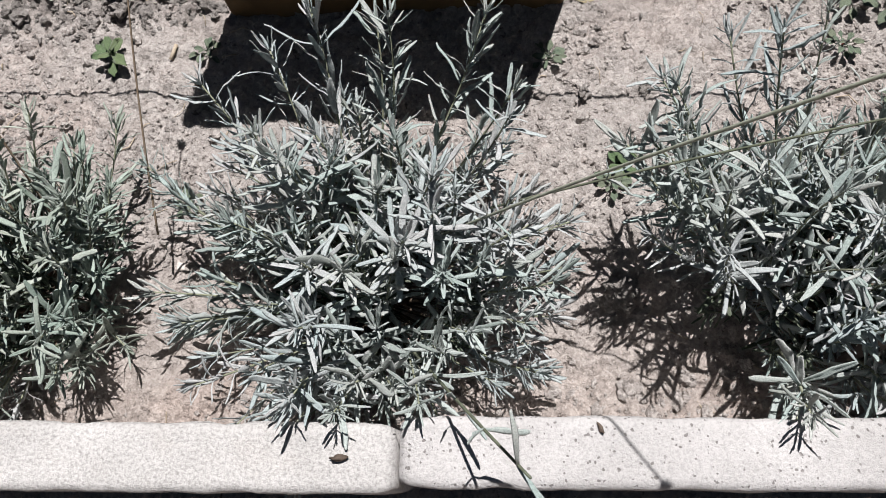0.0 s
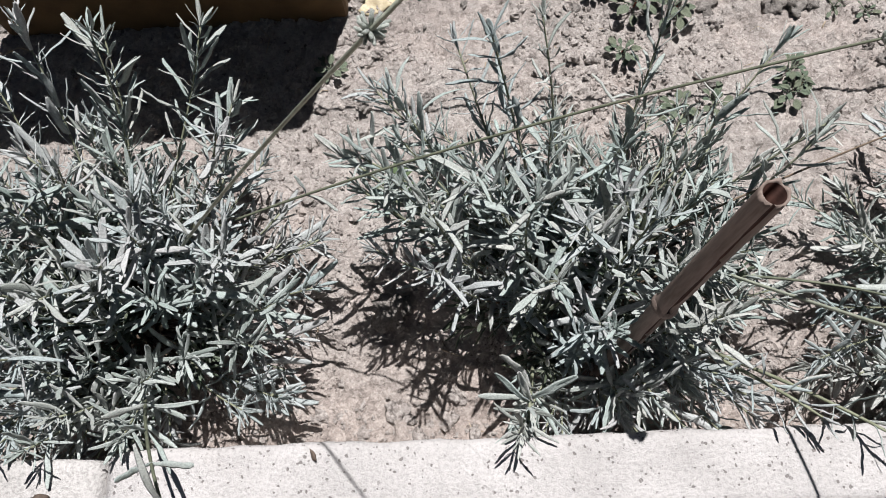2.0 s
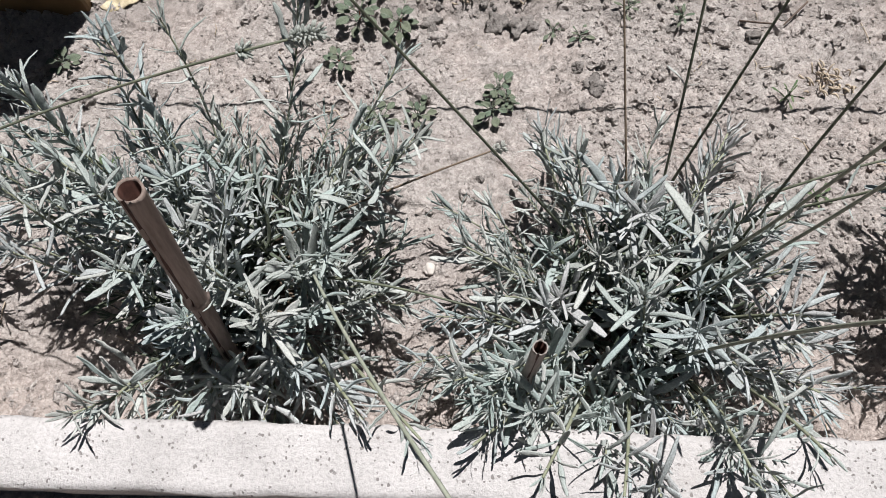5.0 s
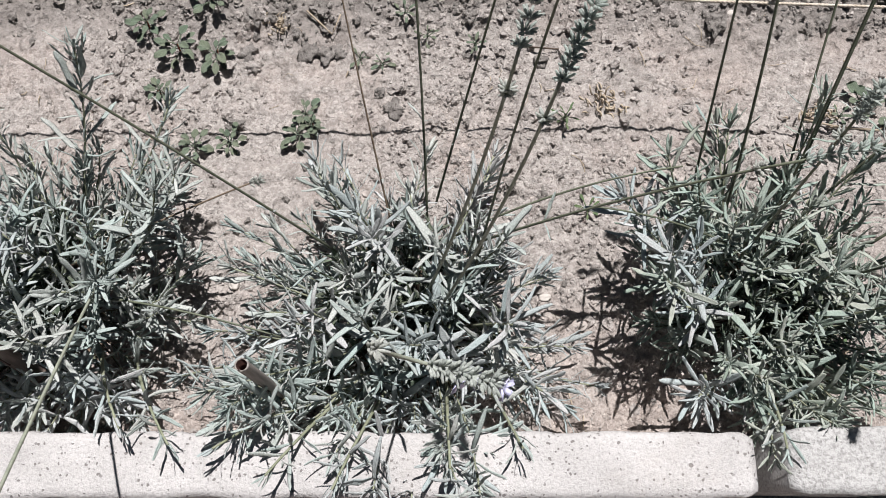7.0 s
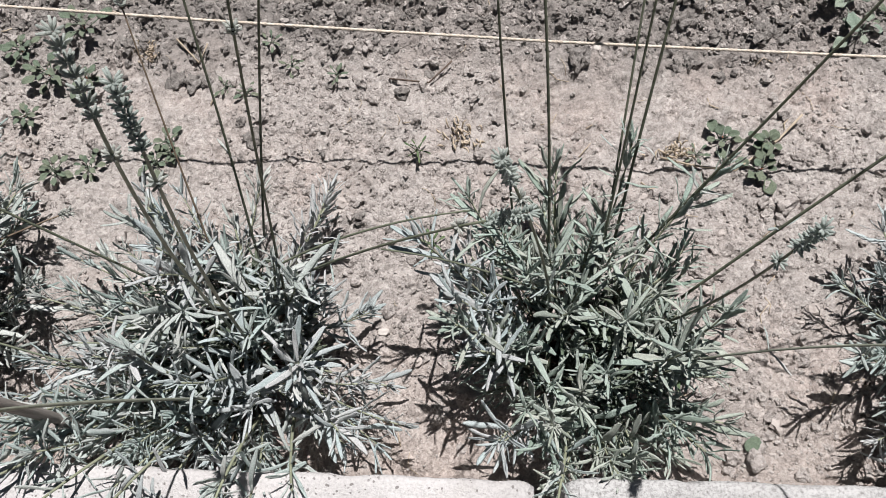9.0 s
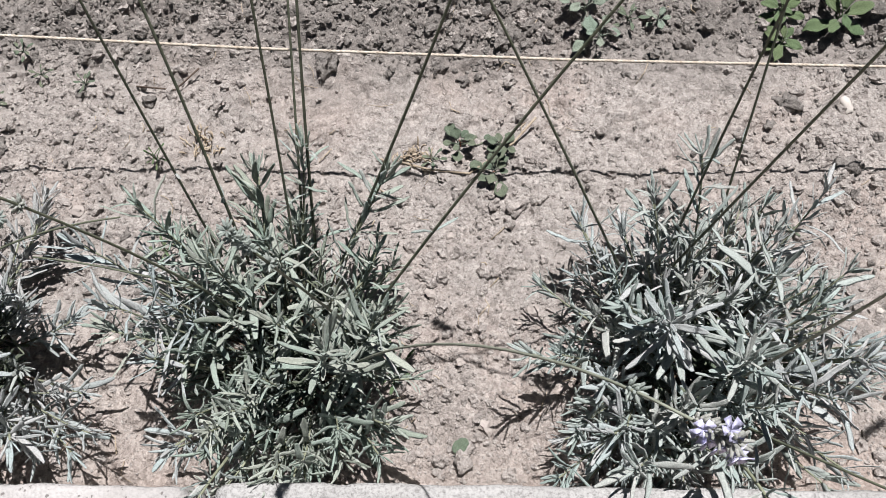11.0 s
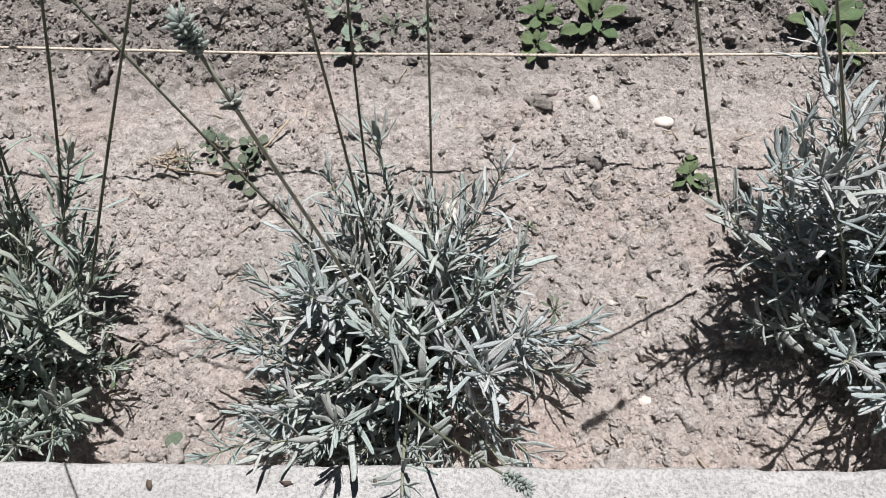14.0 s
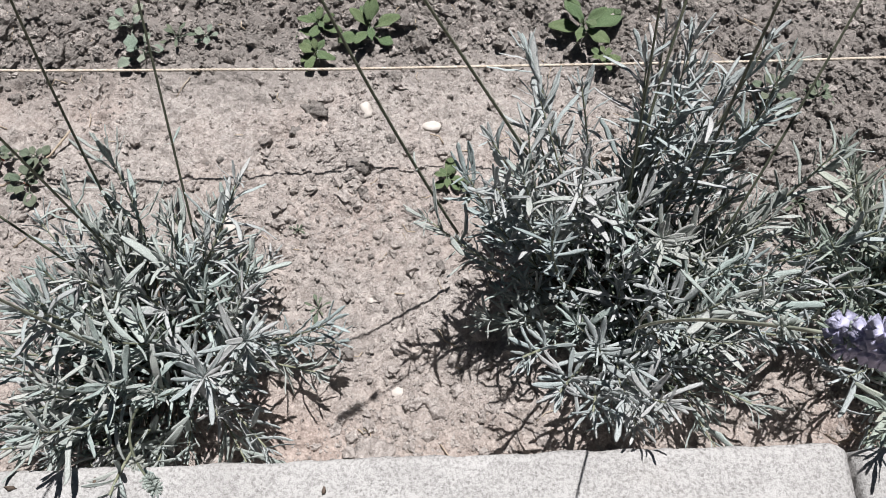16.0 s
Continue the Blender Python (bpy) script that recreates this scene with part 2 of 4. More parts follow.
def bezier(a, b, c, n):
    a, b, c = Vector(a), Vector(b), Vector(c)
    return [a * (1 - s) ** 2 + b * (2 * s * (1 - s)) + c * s * s for s in (i / (n - 1) for i in range(n))]


LEAF_STEPS = (0.0, 0.14, 0.3, 0.46, 0.62, 0.77, 0.89, 0.97, 1.0)


def leaf_geo(length, width, curl=0.0, fold=0.25, bend=0.0):
    """A narrow leaf along +x, widest past its middle, with a blunt tip: rolled edges, a midrib groove and real thickness."""
    verts, faces = [], []
    for s in LEAF_STEPS:
        if s < 0.5:
            q = s / 0.5
            f = 0.5 + 0.5 * q * q * (3 - 2 * q)
        else:
            f = math.sqrt(max(0.16, 1 - ((s - 0.5) / 0.5) ** 5))
        w = 0.5 * width * f * (1 + 0.12 * math.sin(11 * s + 20 * fold) + 0.06 * math.sin(29 * s + 40 * bend))
        wave = width * (0.14 * math.sin(8 * s + 9 * curl) + 0.07 * math.sin(19 * s + 30 * bend))
        x, z = length * s * (1 - 0.25 * curl * curl * s), curl * length * s * s + wave
        side = bend * length * s * s
        th = 0.045 * width + 0.0001
        ring = [(-w, z + fold * w - th * 1.6), (-0.5 * w, z + 0.75 * fold * w + th), (0, z),
                (0.5 * w, z + 0.75 * fold * w + th), (w, z + fold * w - th * 1.6), (0, z - th * 1.3)]
        verts += [(x, q + side, h) for q, h in ring]
    rings = len(LEAF_STEPS)
    for i in range(rings - 1):
        for k in range(6):
            q = (k + 1) % 6
            faces.append((i * 6 + k, (i + 1) * 6 + k, (i + 1) * 6 + q, i * 6 + q))
    faces.append((0, 1, 2, 3, 4, 5))
    e = (rings - 1) * 6
    faces.append((e + 5, e + 4, e + 3, e + 2, e + 1, e))
    return verts, faces


def lump_geo(rng, r, squash=0.7, rough=0.3, fine=2):
    """A small angular lump: an uneven icosahedron, divided up to fine - 1 times."""
    bm = bmesh.new()
    bmesh.ops.create_icosphere(bm, subdivisions=fine, radius=1)
    off = Vector((rng.random() * 50, rng.random() * 50, rng.random() * 50))
    sx, sy = rng.uniform(0.75, 1.35), rng.uniform(0.7, 1.15)
    for v in bm.verts:
        k = 1 + rough * noise.noise(v.co * 1.4 + off) + 0.5 * rough * noise.noise(v.co * 3.3 + off) + (0.3 * rough * noise.noise(v.co * 6.5 + off) if fine > 2 else 0)
        v.co = Vector((v.co.x * sx, v.co.y * sy, v.co.z * squash)) * (r * k)
    vs = [v.co.copy() for v in bm.verts]
    fs = [tuple(v.index for v in f.verts) for f in bm.faces]
    bm.free()
    return vs, fs


# ---------------------------------------------------------------- ground
def tilled(x, y):
    """How far the soil is loosened here: the strip behind the row, and the corner past the last bushes."""
    e = 0.455 - 0.05 * noise.noise(Vector((x * 6, 3.3, 0)))
    if x > 1.8:
        e -= min(0.2, (x - 1.8) * 1.0)
    if x < -0.25:
        e -= min(0.07, (-0.25 - x) * 0.5)
    return min(1.0, max(0.0, (y - e) / 0.06))


def soil_height(x, y):
    n = noise.noise
    h = 0.009 * n(Vector((x * 5, y * 5, 0.3))) + 0.005 * n(Vector((x * 17, y * 17, 1.7)))
    h += 0.004 * n(Vector((x * 48, y * 48, 4.1))) + 0.0028 * n(Vector((x * 110, y * 110, 8.2))) + 0.0024 * n(Vector((x * 230, y * 230, 2.2)))
    # thin plates of crust that have broken away here and there
    flake = n(Vector((x * 33, y * 33, 12.4))) + 0.35 * n(Vector((x * 90, y * 90, 5.4)))
    h -= 0.0035 * min(1.0, max(0.0, (flake - 0.18) / 0.06))
    lump = noise.voronoi(Vector((x * 62 + 0.6 * n(Vector((x * 40, y * 40, 7))), y * 62, 1.1)))[0][0]
    h += 0.0065 * max(0.0, 0.42 - lump) * (0.35 + max(0.0, 0.9 * n(Vector((x * 8, y * 8, 2.9)))) * 2)
    crack = abs(n(Vector((x * 13 + 0.3 * n(Vector((x * 60, y * 60, 3))), y * 13, 15.5))))
    if crack < 0.035 and n(Vector((x * 4, y * 4, 31))) > -0.05:
        h -= 0.004 * (1 - crack / 0.035)
    k = tilled(x, y)
    if k > 0:
        h += k * (0.006 + 0.012 * n(Vector((x * 26, y * 26, 6.6))) + 0.008 * n(Vector((x * 70, y * 70, 9.6))))
    return h


def spread(lo, hi, step, far):
    """Even steps from lo to hi and ever longer ones out to far on both sides."""
    mid = list(np.arange(lo, hi + step / 2, step))
    out, d, a = [], step, mid[-1]
    while a < far:
        d *= 1.35
        a += d
        out.append(a)
    back = [lo - (o - mid[-1]) for o in out]
    return back[::-1] + mid + out


def build_ground():
    xs, ys = spread(-0.55, 2.3, 0.0026, 400), spread(-0.01, 0.6, 0.0026, 400)
    nx = len(xs)
    verts = [(x, y, soil_height(x, y) if -1 < x < 3 and -0.3 < y < 1.2 else 0.0) for y in ys for x in xs]
    faces = [(j * nx + i, j * nx + i + 1, (j + 1) * nx + i + 1, (j + 1) * nx + i)
             for j in range(len(ys) - 1) for i in range(nx - 1)]
    tagged(new("ground", mesh_of("ground", verts, faces, SOIL)), "dry crumbly pinkish-beige garden soil with small clods",
           "soil", kind="structure")


build_ground()


def scatter(name, label, mat, n, sizes, area, rng, accept, power=2.2, fine=1, squash=0.8):
    """Many lumps lying on the soil, joined: too many to count."""
    shapes = [lump_geo(rng, 1.0, squash, 0.8, fine) for _ in range(24)]
    verts, faces, made = [], [], 0
    while made < n:
        x, y = rng.uniform(*area[:2]), rng.uniform(*area[2:])
        if not accept(x, y, rng):
            continue
        r = sizes[0] * (sizes[1] / sizes[0]) ** (rng.random() ** power)
        vs, fs = rng.choice(shapes)
        turn = Euler((rng.uniform(-0.5, 0.5), rng.uniform(-0.5, 0.5), rng.uniform(0, 6.28))).to_matrix()
        at = Vector((x, y, soil_height(x, y) + r * rng.uniform(-0.25, 0.3)))
        k = len(verts)
        verts += [turn @ v * r + at for v in vs]
        faces += [tuple(i + k for i in f) for f in fs]
        made += 1
    return tagged(new(name, mesh_of(name, verts, faces, mat, False)), label, "soil", kind="stuff")


rs = random.Random(5)
AREA = (-0.6, 2.35, 0.005, 0.62)


def patchy(x, y, rng):
    return rng.random() < 0.42 + 0.9 * noise.noise(Vector((x * 6, y * 6, 5)))


def in_tilth(x, y, rng):
    return rng.random() < tilled(x, y) + 0.012


scatter("soil_grit", "fine dry soil grit strewn over the bed", CRUMB, 42000, (0.0007, 0.0025), AREA, rs, patchy, 1.3, 1)
scatter("soil_crumbs", "small dry soil crumbs strewn over the bed", CRUMB, 10500, (0.0016, 0.0075), AREA, rs, patchy, 2.3, 2, 0.7)
scatter("pebbles", "pale pinkish pebbles lying loose between the bushes", STONE, 240, (0.0025, 0.0065), (-0.5, 2.3, 0.008, 0.3), rs, patchy, 1.6, 2, 0.65)
scatter("soil_clods", "coarse grey-brown clods in the tilled strip", CLOD, 800, (0.005, 0.014), (-0.6, 2.35, 0.1, 0.66), rs, in_tilth, 2.2, 3, 0.75)
scatter("soil_lumps", "grey-brown lumps of earth in the tilled strip", CLOD, 6800, (0.002, 0.0062), (-0.6, 2.35, 0.1, 0.66), rs, in_tilth, 1.5, 2)
scatter("tilth_grit", "grey-brown crumbled tilth between the clods", CLOD, 9000, (0.0012, 0.004), (-0.6, 2.35, 0.1, 0.62), rs, in_tilth, 1.5, 1)


# ---------------------------------------------------------------- kerb
def kerb_block(x0, x1, y0, y1, top, seed, mat, label):
    """A cast concrete edging block with worn rounded edges, standing on its long side."""
    ry, rz = 0.006, 0.006
    prof = [(y0, -0.12), (y0, top - 0.05), (y0, top - rz), (y0 + 0.0018, top - 0.0018), (y0 + ry, top)]
    prof += [(y0 + ry + (y1 - y0 - 2 * ry) * k / 9, top) for k in range(1, 9)]
    prof += [(y1 - ry, top), (y1 - 0.0018, top - 0.0018), (y1, top - rz), (y1, top - 0.05), (y1, -0.12)]
    n = int((x1 - x0) / 0.006)
    verts, faces, m = [], [], len(prof)
    for i in range(n + 1):
        s = i / n
        x = x0 + (x1 - x0) * s
        end = min(x - x0, x1 - x)
        wear = max(0, 1 - end / 0.014) ** 2 * 0.0055
        for y, z in prof:
            cy = (y0 + y1) / 2
            p = Vector((x * 9, y * 9 + seed, z * 9))
            edge = abs(y - cy) / ((y1 - y0) / 2)
            chip = 0.0035 * max(0, noise.noise(Vector((x * 34, y * 12 + seed, 2)))) * (edge > 0.8) * (z > 0)
            d = 0.0016 * noise.noise(p * 3) + 0.0007 * noise.noise(p * 14) - chip
            yy = cy + (y - cy) * (1 - wear / 0.03) + (d if edge > 0.95 and z < top - 0.001 else 0) * (1 if y > cy else -1)
            verts.append((x, yy, z + (d - wear if z > top - 0.01 else 0)))
    for i in range(n):
        for k in range(m - 1):
            a = i * m + k
            faces.append((a, a + m, a + m + 1, a + 1))
    faces.append(tuple(range(m)))
    faces.append(tuple(range((n + 1) * m - 1, n * m - 1, -1)))
    ob = new("kerb_block", mesh_of("kerb_block", verts, faces, mat))
    return tagged(ob, label, "kerb", "kerb along the bed")


kerb_block(-1.0, -0.004, -0.057, -0.005, 0.137, 1, CONCRETE_FINE, "pale fine-grained concrete kerb block with worn edges")
kerb_block(0.0, 0.984, -0.052, 0.0, 0.14, 7, CONCRETE, "pale pitted concrete kerb block with worn edges")
kerb_block(1.008, 1.996, -0.049, 0.004, 0.141, 13, CONCRETE_GREY, "grey weathered concrete kerb block with worn edges")
kerb_block(2.003, 3.0, -0.052, 0.0, 0.138, 19, CONCRETE_GREY, "grey weathered concrete kerb block with worn edges")


# ---------------------------------------------------------------- lavender
def shoot_data(rng, length, bend, bare, leaf, spacing=0.0135):
    """Stem points and leaf frames of one shoot that grows along +z and curves towards -x, ending in a rosette."""
    n = 9
    pts = []
    for i in range(n):
        s = i / (n - 1)
        pts.append(Vector((-bend * length * s * s, 0.012 * length * math.sin(5 * s), length * s * (1 - 0.15 * abs(bend) * s))))

    def at(s):
        f = s * (n - 1)
        i = min(n - 2, int(f))
        return pts[i].lerp(pts[i + 1], f - i), (pts[i + 1] - pts[i]).normalized()
    leaves = []
    d, turn = bare * length, rng.uniform(0, 3)
    top = length - 0.022
    while d < length:
        p, ax = at(d / length)
        side = ax.orthogonal().normalized()
        near = max(0.0, (d - top) / 0.022)
        grow = min(1.0, 0.5 + (d - bare * length) / 0.05) * (1.0 - 0.5 * near)
        lean = radians(rng.uniform(27, 72) - 18 * near)
        for half in (0, 1):
            az = turn + math.pi * half + rng.uniform(-0.35, 0.35)
            out = Matrix.Rotation(az, 3, ax) @ side
            way = (ax * math.cos(lean) + out * math.sin(lean)).normalized()
            leaves.append((p, way, ax, leaf * grow * rng.uniform(0.55, 1.3)))
            if near == 0 and rng.random() < 0.62:
                for _ in range(rng.choice((1, 2, 2, 3))):
                    o2 = Matrix.Rotation(az + rng.uniform(-0.9, 0.9), 3, ax) @ side
                    l2 = lean * rng.uniform(0.4, 0.9)
                    leaves.append((p + ax * 0.002, (ax * math.cos(l2) + o2 * math.sin(l2)).normalized(), ax,
                                   leaf * rng.uniform(0.3, 0.55)))
        turn += math.pi / 2 + rng.uniform(-0.25, 0.25)
        d += (spacing if d < top else 0.0055) * rng.uniform(0.8, 1.2)
    p, ax = at(1.0)
    side = ax.orthogonal().normalized()
    for j in range(6):
        out = Matrix.Rotation(j * 2.4 + turn, 3, ax) @ side
        l2 = radians(8 + 6 * j + rng.uniform(0, 14))
        leaves.append((p, (ax * math.cos(l2) + out * math.sin(l2)).normalized(), ax, leaf * (0.32 + 0.07 * j) * rng.uniform(0.85, 1.15)))
    return pts, leaves


def leaf_frame(p, way, ax, size):
    """The matrix that sets a leaf of unit length at p, along way, its upper side towards the shoot's tip."""
    x = way.normalized()
    z = (ax - x * ax.dot(x))
    z = z.normalized() if z.length > 1e-4 else x.orthogonal().normalized()
    y = z.cross(x)
    m = Matrix((x, y, z)).transposed().to_4x4()
    return Matrix.Translation(p) @ m @ Matrix.Diagonal((size, size, size, 1))


rl = random.Random(11)
LEAF_SHAPES = [leaf_geo(1.0, rl.uniform(0.095, 0.155), rl.uniform(-0.5, 0.34), rl.uniform(-0.35, 0.45), rl.uniform(-0.22, 0.22)) for _ in range(30)]
LEAF_MESHES = {m.name: [mesh_of("leaf", v, f, m) for v, f in LEAF_SHAPES] for m in (LEAF, LEAF_GREEN, LEAF_SHADE, LEAF_PALE)}


def shoot_mesh(rng, length, bend, bare, leaf, mat, with_leaves=True, spacing=0.0135):
    pts, leaves = shoot_data(rng, length, bend, bare, leaf, spacing)
    r = [0.0013 - 0.0006 * i / (len(pts) - 1) for i in range(len(pts))]
    verts, faces = tube(pts, r, 5)
    slots = [0 if sum(f) / len(f) > 5 * len(pts) * bare else 1 for f in faces]
    if with_leaves:
        for one in leaves:
            vs, fs = rng.choice(LEAF_SHAPES)
            m = leaf_frame(*one)
            k = len(verts)
            verts += [m @ Vector(v) for v in vs]
            faces += [tuple(i + k for i in f) for f in fs]
            slots += [2] * len(fs)
    return mesh_of("shoot", verts, faces, [STEM, WOODY, mat], True, slots), leaves


SHOOTS = {}
for mat in (LEAF, LEAF_GREEN, LEAF_SHADE, LEAF_PALE):
    rng = random.Random(23)
    SHOOTS[mat.name] = []
    for k in range(14):
        length = 0.1 + 0.012 * k
        SHOOTS[mat.name].append((length, shoot_mesh(rng, length, rng.uniform(0.12, 0.5), rng.uniform(0.3, 0.45),
                                                    rng.uniform(0.027, 0.04), mat, True, 0.0118)[0]))


def bush(x, y, rx, ry, high, count, heroes, mat, seed, label, tall=(), gap=None):
    """One lavender bush: woody base, many leafy shoots in an uneven dome; the foremost shoots carry single leaves."""
    rng = random.Random(seed)
    z = soil_height(x, y)
    plant = tagged(new("lavender_plant"), label, "lavender", "lavender row along the kerb")
    plant.matrix_basis = pose(x, y, z)
    verts, faces = [], []
    for k in range(9):
        az, out = rng.uniform(0, 6.28), rng.uniform(0.02, 0.05)
        vs, fs = tube(bezier((0.008 * math.cos(az), 0.008 * math.sin(az), -0.02), (0.5 * out * math.cos(az), 0.5 * out * math.sin(az), 0.02),
                             (out * math.cos(az), out * math.sin(az), 0.06), 6), [0.004, 0.0037, 0.0033, 0.003, 0.0026, 0.002], 6)
        n = len(verts)
        verts += vs
        faces += [tuple(i + n for i in f) for f in fs]
    part("woody_base", mesh_of("woody_base", verts, faces, WOODY), plant)
    placed = []
    for k in range(count):
        u = (k + 0.5) / count
        th = math.acos(1 - 0.97 * u) * rng.uniform(0.9, 1.08)
        az = k * 2.39996 + rng.uniform(-0.35, 0.35)
        reach = math.hypot(math.cos(az) * rx, math.sin(az) * ry)
        lump = 1 + 0.42 * noise.noise(Vector((math.cos(az) * 1.7, math.sin(az) * 1.7, th * 1.6 + seed * 3.7)))
        length = lump * rng.uniform(0.66, 1.12) / math.sqrt((math.sin(th) / reach) ** 2 + (math.cos(th) / high) ** 2)
        if gap:
            off = abs((math.degrees(az) - gap[0] + 180) % 360 - 180)
            length *= 1 - gap[2] * max(0.0, 1 - off / gap[1]) * min(1, th / 0.7)
        placed.append((th, az, length))
    for az, th, length in tall:
        placed.append((radians(th), radians(az), length))
    order = sorted(range(len(placed)), key=lambda i: -placed[i][2] * math.cos(placed[i][0] * 0.8))
    hero = set(order[:heroes])
    for i, (th, az, length) in enumerate(placed):
        start = rng.uniform(0.0, 0.035)
        tilt = min(1.62, th * 1.08 + 0.12)
        m = (Matrix.Translation((start * math.cos(az), start * math.sin(az), 0.012 + 0.02 * rng.random()))
             @ Matrix.Rotation(az, 4, "Z") @ Matrix.Rotation(tilt, 4, "Y") @ Matrix.Rotation(rng.uniform(-0.5, 0.5), 4, "Z"))
        # young shoots on some sides are felted almost white
        # seed 7 gets extra pale coats, whose colour stands in for sunlit leaves
        felt = noise.noise(Vector((math.cos(az) * 1.9, math.sin(az) * 1.9, seed * 5.1 + th))) > (0.34 if mat is not LEAF else 0.02 if seed in (2, 7) else 0.2)
        coat = LEAF_PALE if felt else mat
        if i in hero:
            me, leaves = shoot_mesh(rng, length, rng.uniform(0.1, 0.4), 0.32, rng.uniform(0.032, 0.044), coat, False, 0.013)
            sh = part("shoot", me, plant, m)
            for one in leaves:
                part("leaf", rng.choice(LEAF_MESHES[coat.name]), sh, leaf_frame(*one))
        else:
            size, me = min(SHOOTS[coat.name], key=lambda s: abs(s[0] - length * rng.uniform(0.85, 1.15)))
            part("shoot", me, plant, m @ Matrix.Scale(min(1.25, length / size), 4))
    # extra dark shoots low inside the bush; their leaf colour stands in for shade
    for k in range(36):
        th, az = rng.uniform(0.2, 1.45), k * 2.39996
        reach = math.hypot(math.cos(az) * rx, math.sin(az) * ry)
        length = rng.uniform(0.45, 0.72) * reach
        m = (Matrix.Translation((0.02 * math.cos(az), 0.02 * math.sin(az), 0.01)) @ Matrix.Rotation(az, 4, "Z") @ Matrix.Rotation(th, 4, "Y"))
        size, me = min(SHOOTS[LEAF_SHADE.name], key=lambda s: abs(s[0] - 1.25 * length))
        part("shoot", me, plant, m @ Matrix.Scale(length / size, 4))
    return plant


P = {}
P["a"] = bush(-0.37, 0.125, 0.125, 0.13, 0.17, 96, 6, LEAF_GREEN, 1, "grey-green lavender bush with narrow leaves in dry soil")
P["b"] = bush(-0.045, 0.12, 0.155, 0.14, 0.17, 116, 14, LEAF, 2, "silvery lavender bush with upright leafy shoots by the kerb",
              ((72, 40, 0.25), (58, 44, 0.26), (48, 50, 0.24), (95, 42, 0.25), (112, 46, 0.24), (130, 50, 0.23), (80, 52, 0.22), (40, 38, 0.22),
               (20, 18, 0.18), (270, 40, 0.17), (305, 46, 0.17)))
P["c"] = bush(0.355, 0.125, 0.165, 0.14, 0.16, 120, 13, LEAF, 3, "spreading grey-green lavender bush around a bamboo stake",
              ((70, 50, 0.25), (48, 50, 0.25), (95, 52, 0.23), (112, 52, 0.24), (126, 50, 0.25), (138, 52, 0.26), (148, 50, 0.24), (158, 46, 0.23), (168, 48, 0.22),
               (176, 42, 0.21), (35, 55, 0.22), (20, 56, 0.22), (242, 46, 0.19), (150, 32, 0.21), (165, 24, 0.2), (185, 20, 0.19), (152, 43, 0.22), (163, 49, 0.215), (171, 52, 0.2), (145, 46, 0.235), (180, 48, 0.19), (188, 44, 0.18)), (208, 72, 0.72))
P["d"] = bush(0.705, 0.112, 0.15, 0.125, 0.15, 104, 9, LEAF, 4, "low silvery lavender bush leaning over the kerb",
              ((262, 47, 0.21), (285, 44, 0.2), (240, 50, 0.21), (300, 47, 0.22), (250, 42, 0.19), (222, 50, 0.2), (275, 52, 0.19), (315, 30, 0.16), (196, 62, 0.2), (206, 56, 0.2), (214, 64, 0.19), (226, 58, 0.19), (186, 66, 0.19), (234, 66, 0.17), (216, 42, 0.21), (210, 48, 0.2), (222, 44, 0.2), (218, 54, 0.19)))
P["e"] = bush(1.035, 0.118, 0.12, 0.12, 0.15, 104, 12, LEAF_GREEN, 5, "green lavender bush with many long flower stalks",
              ((80, 40, 0.2), (60, 46, 0.2), (262, 50, 0.17), (285, 50, 0.18), (135, 42, 0.19), (155, 44, 0.2), (172, 40, 0.19), (185, 38, 0.18)), (212, 45, 0.35))
P["f"] = bush(1.405, 0.122, 0.13, 0.12, 0.155, 106, 11, LEAF, 6, "rounded silvery lavender bush with a few flower stalks",
              ((85, 44, 0.19), (110, 40, 0.19), (50, 46, 0.2), (225, 60, 0.18)))
P["g"] = bush(1.858, 0.16, 0.14, 0.15, 0.19, 118, 13, LEAF, 7, "tall silvery lavender bush casting a dark shadow",
              ((75, 46, 0.25), (58, 48, 0.25), (104, 42, 0.23), (112, 46, 0.24), (96, 38, 0.22), (122, 42, 0.23), (40, 56, 0.25), (5, 66, 0.26), (-12, 70, 0.25), (140, 42, 0.23),
               (132, 36, 0.21), (150, 40, 0.22), (162, 44, 0.23), (176, 42, 0.23), (190, 40, 0.22), (168, 50, 0.24), (262, 48, 0.2), (20, 58, 0.24), (-4, 56, 0.24),
               (-30, 60, 0.2), (85, 38, 0.25), (66, 34, 0.24), (78, 52, 0.24)), (222, 64, 0.62))
P["h"] = bush(2.165, 0.135, 0.135, 0.135, 0.16, 98, 5, LEAF_GREEN, 8, "grey-green lavender bush at the end of the row",
              ((200, 50, 0.2), (225, 52, 0.22), (245, 54, 0.22), (260, 50, 0.21), (170, 46, 0.2), (140, 46, 0.2)))


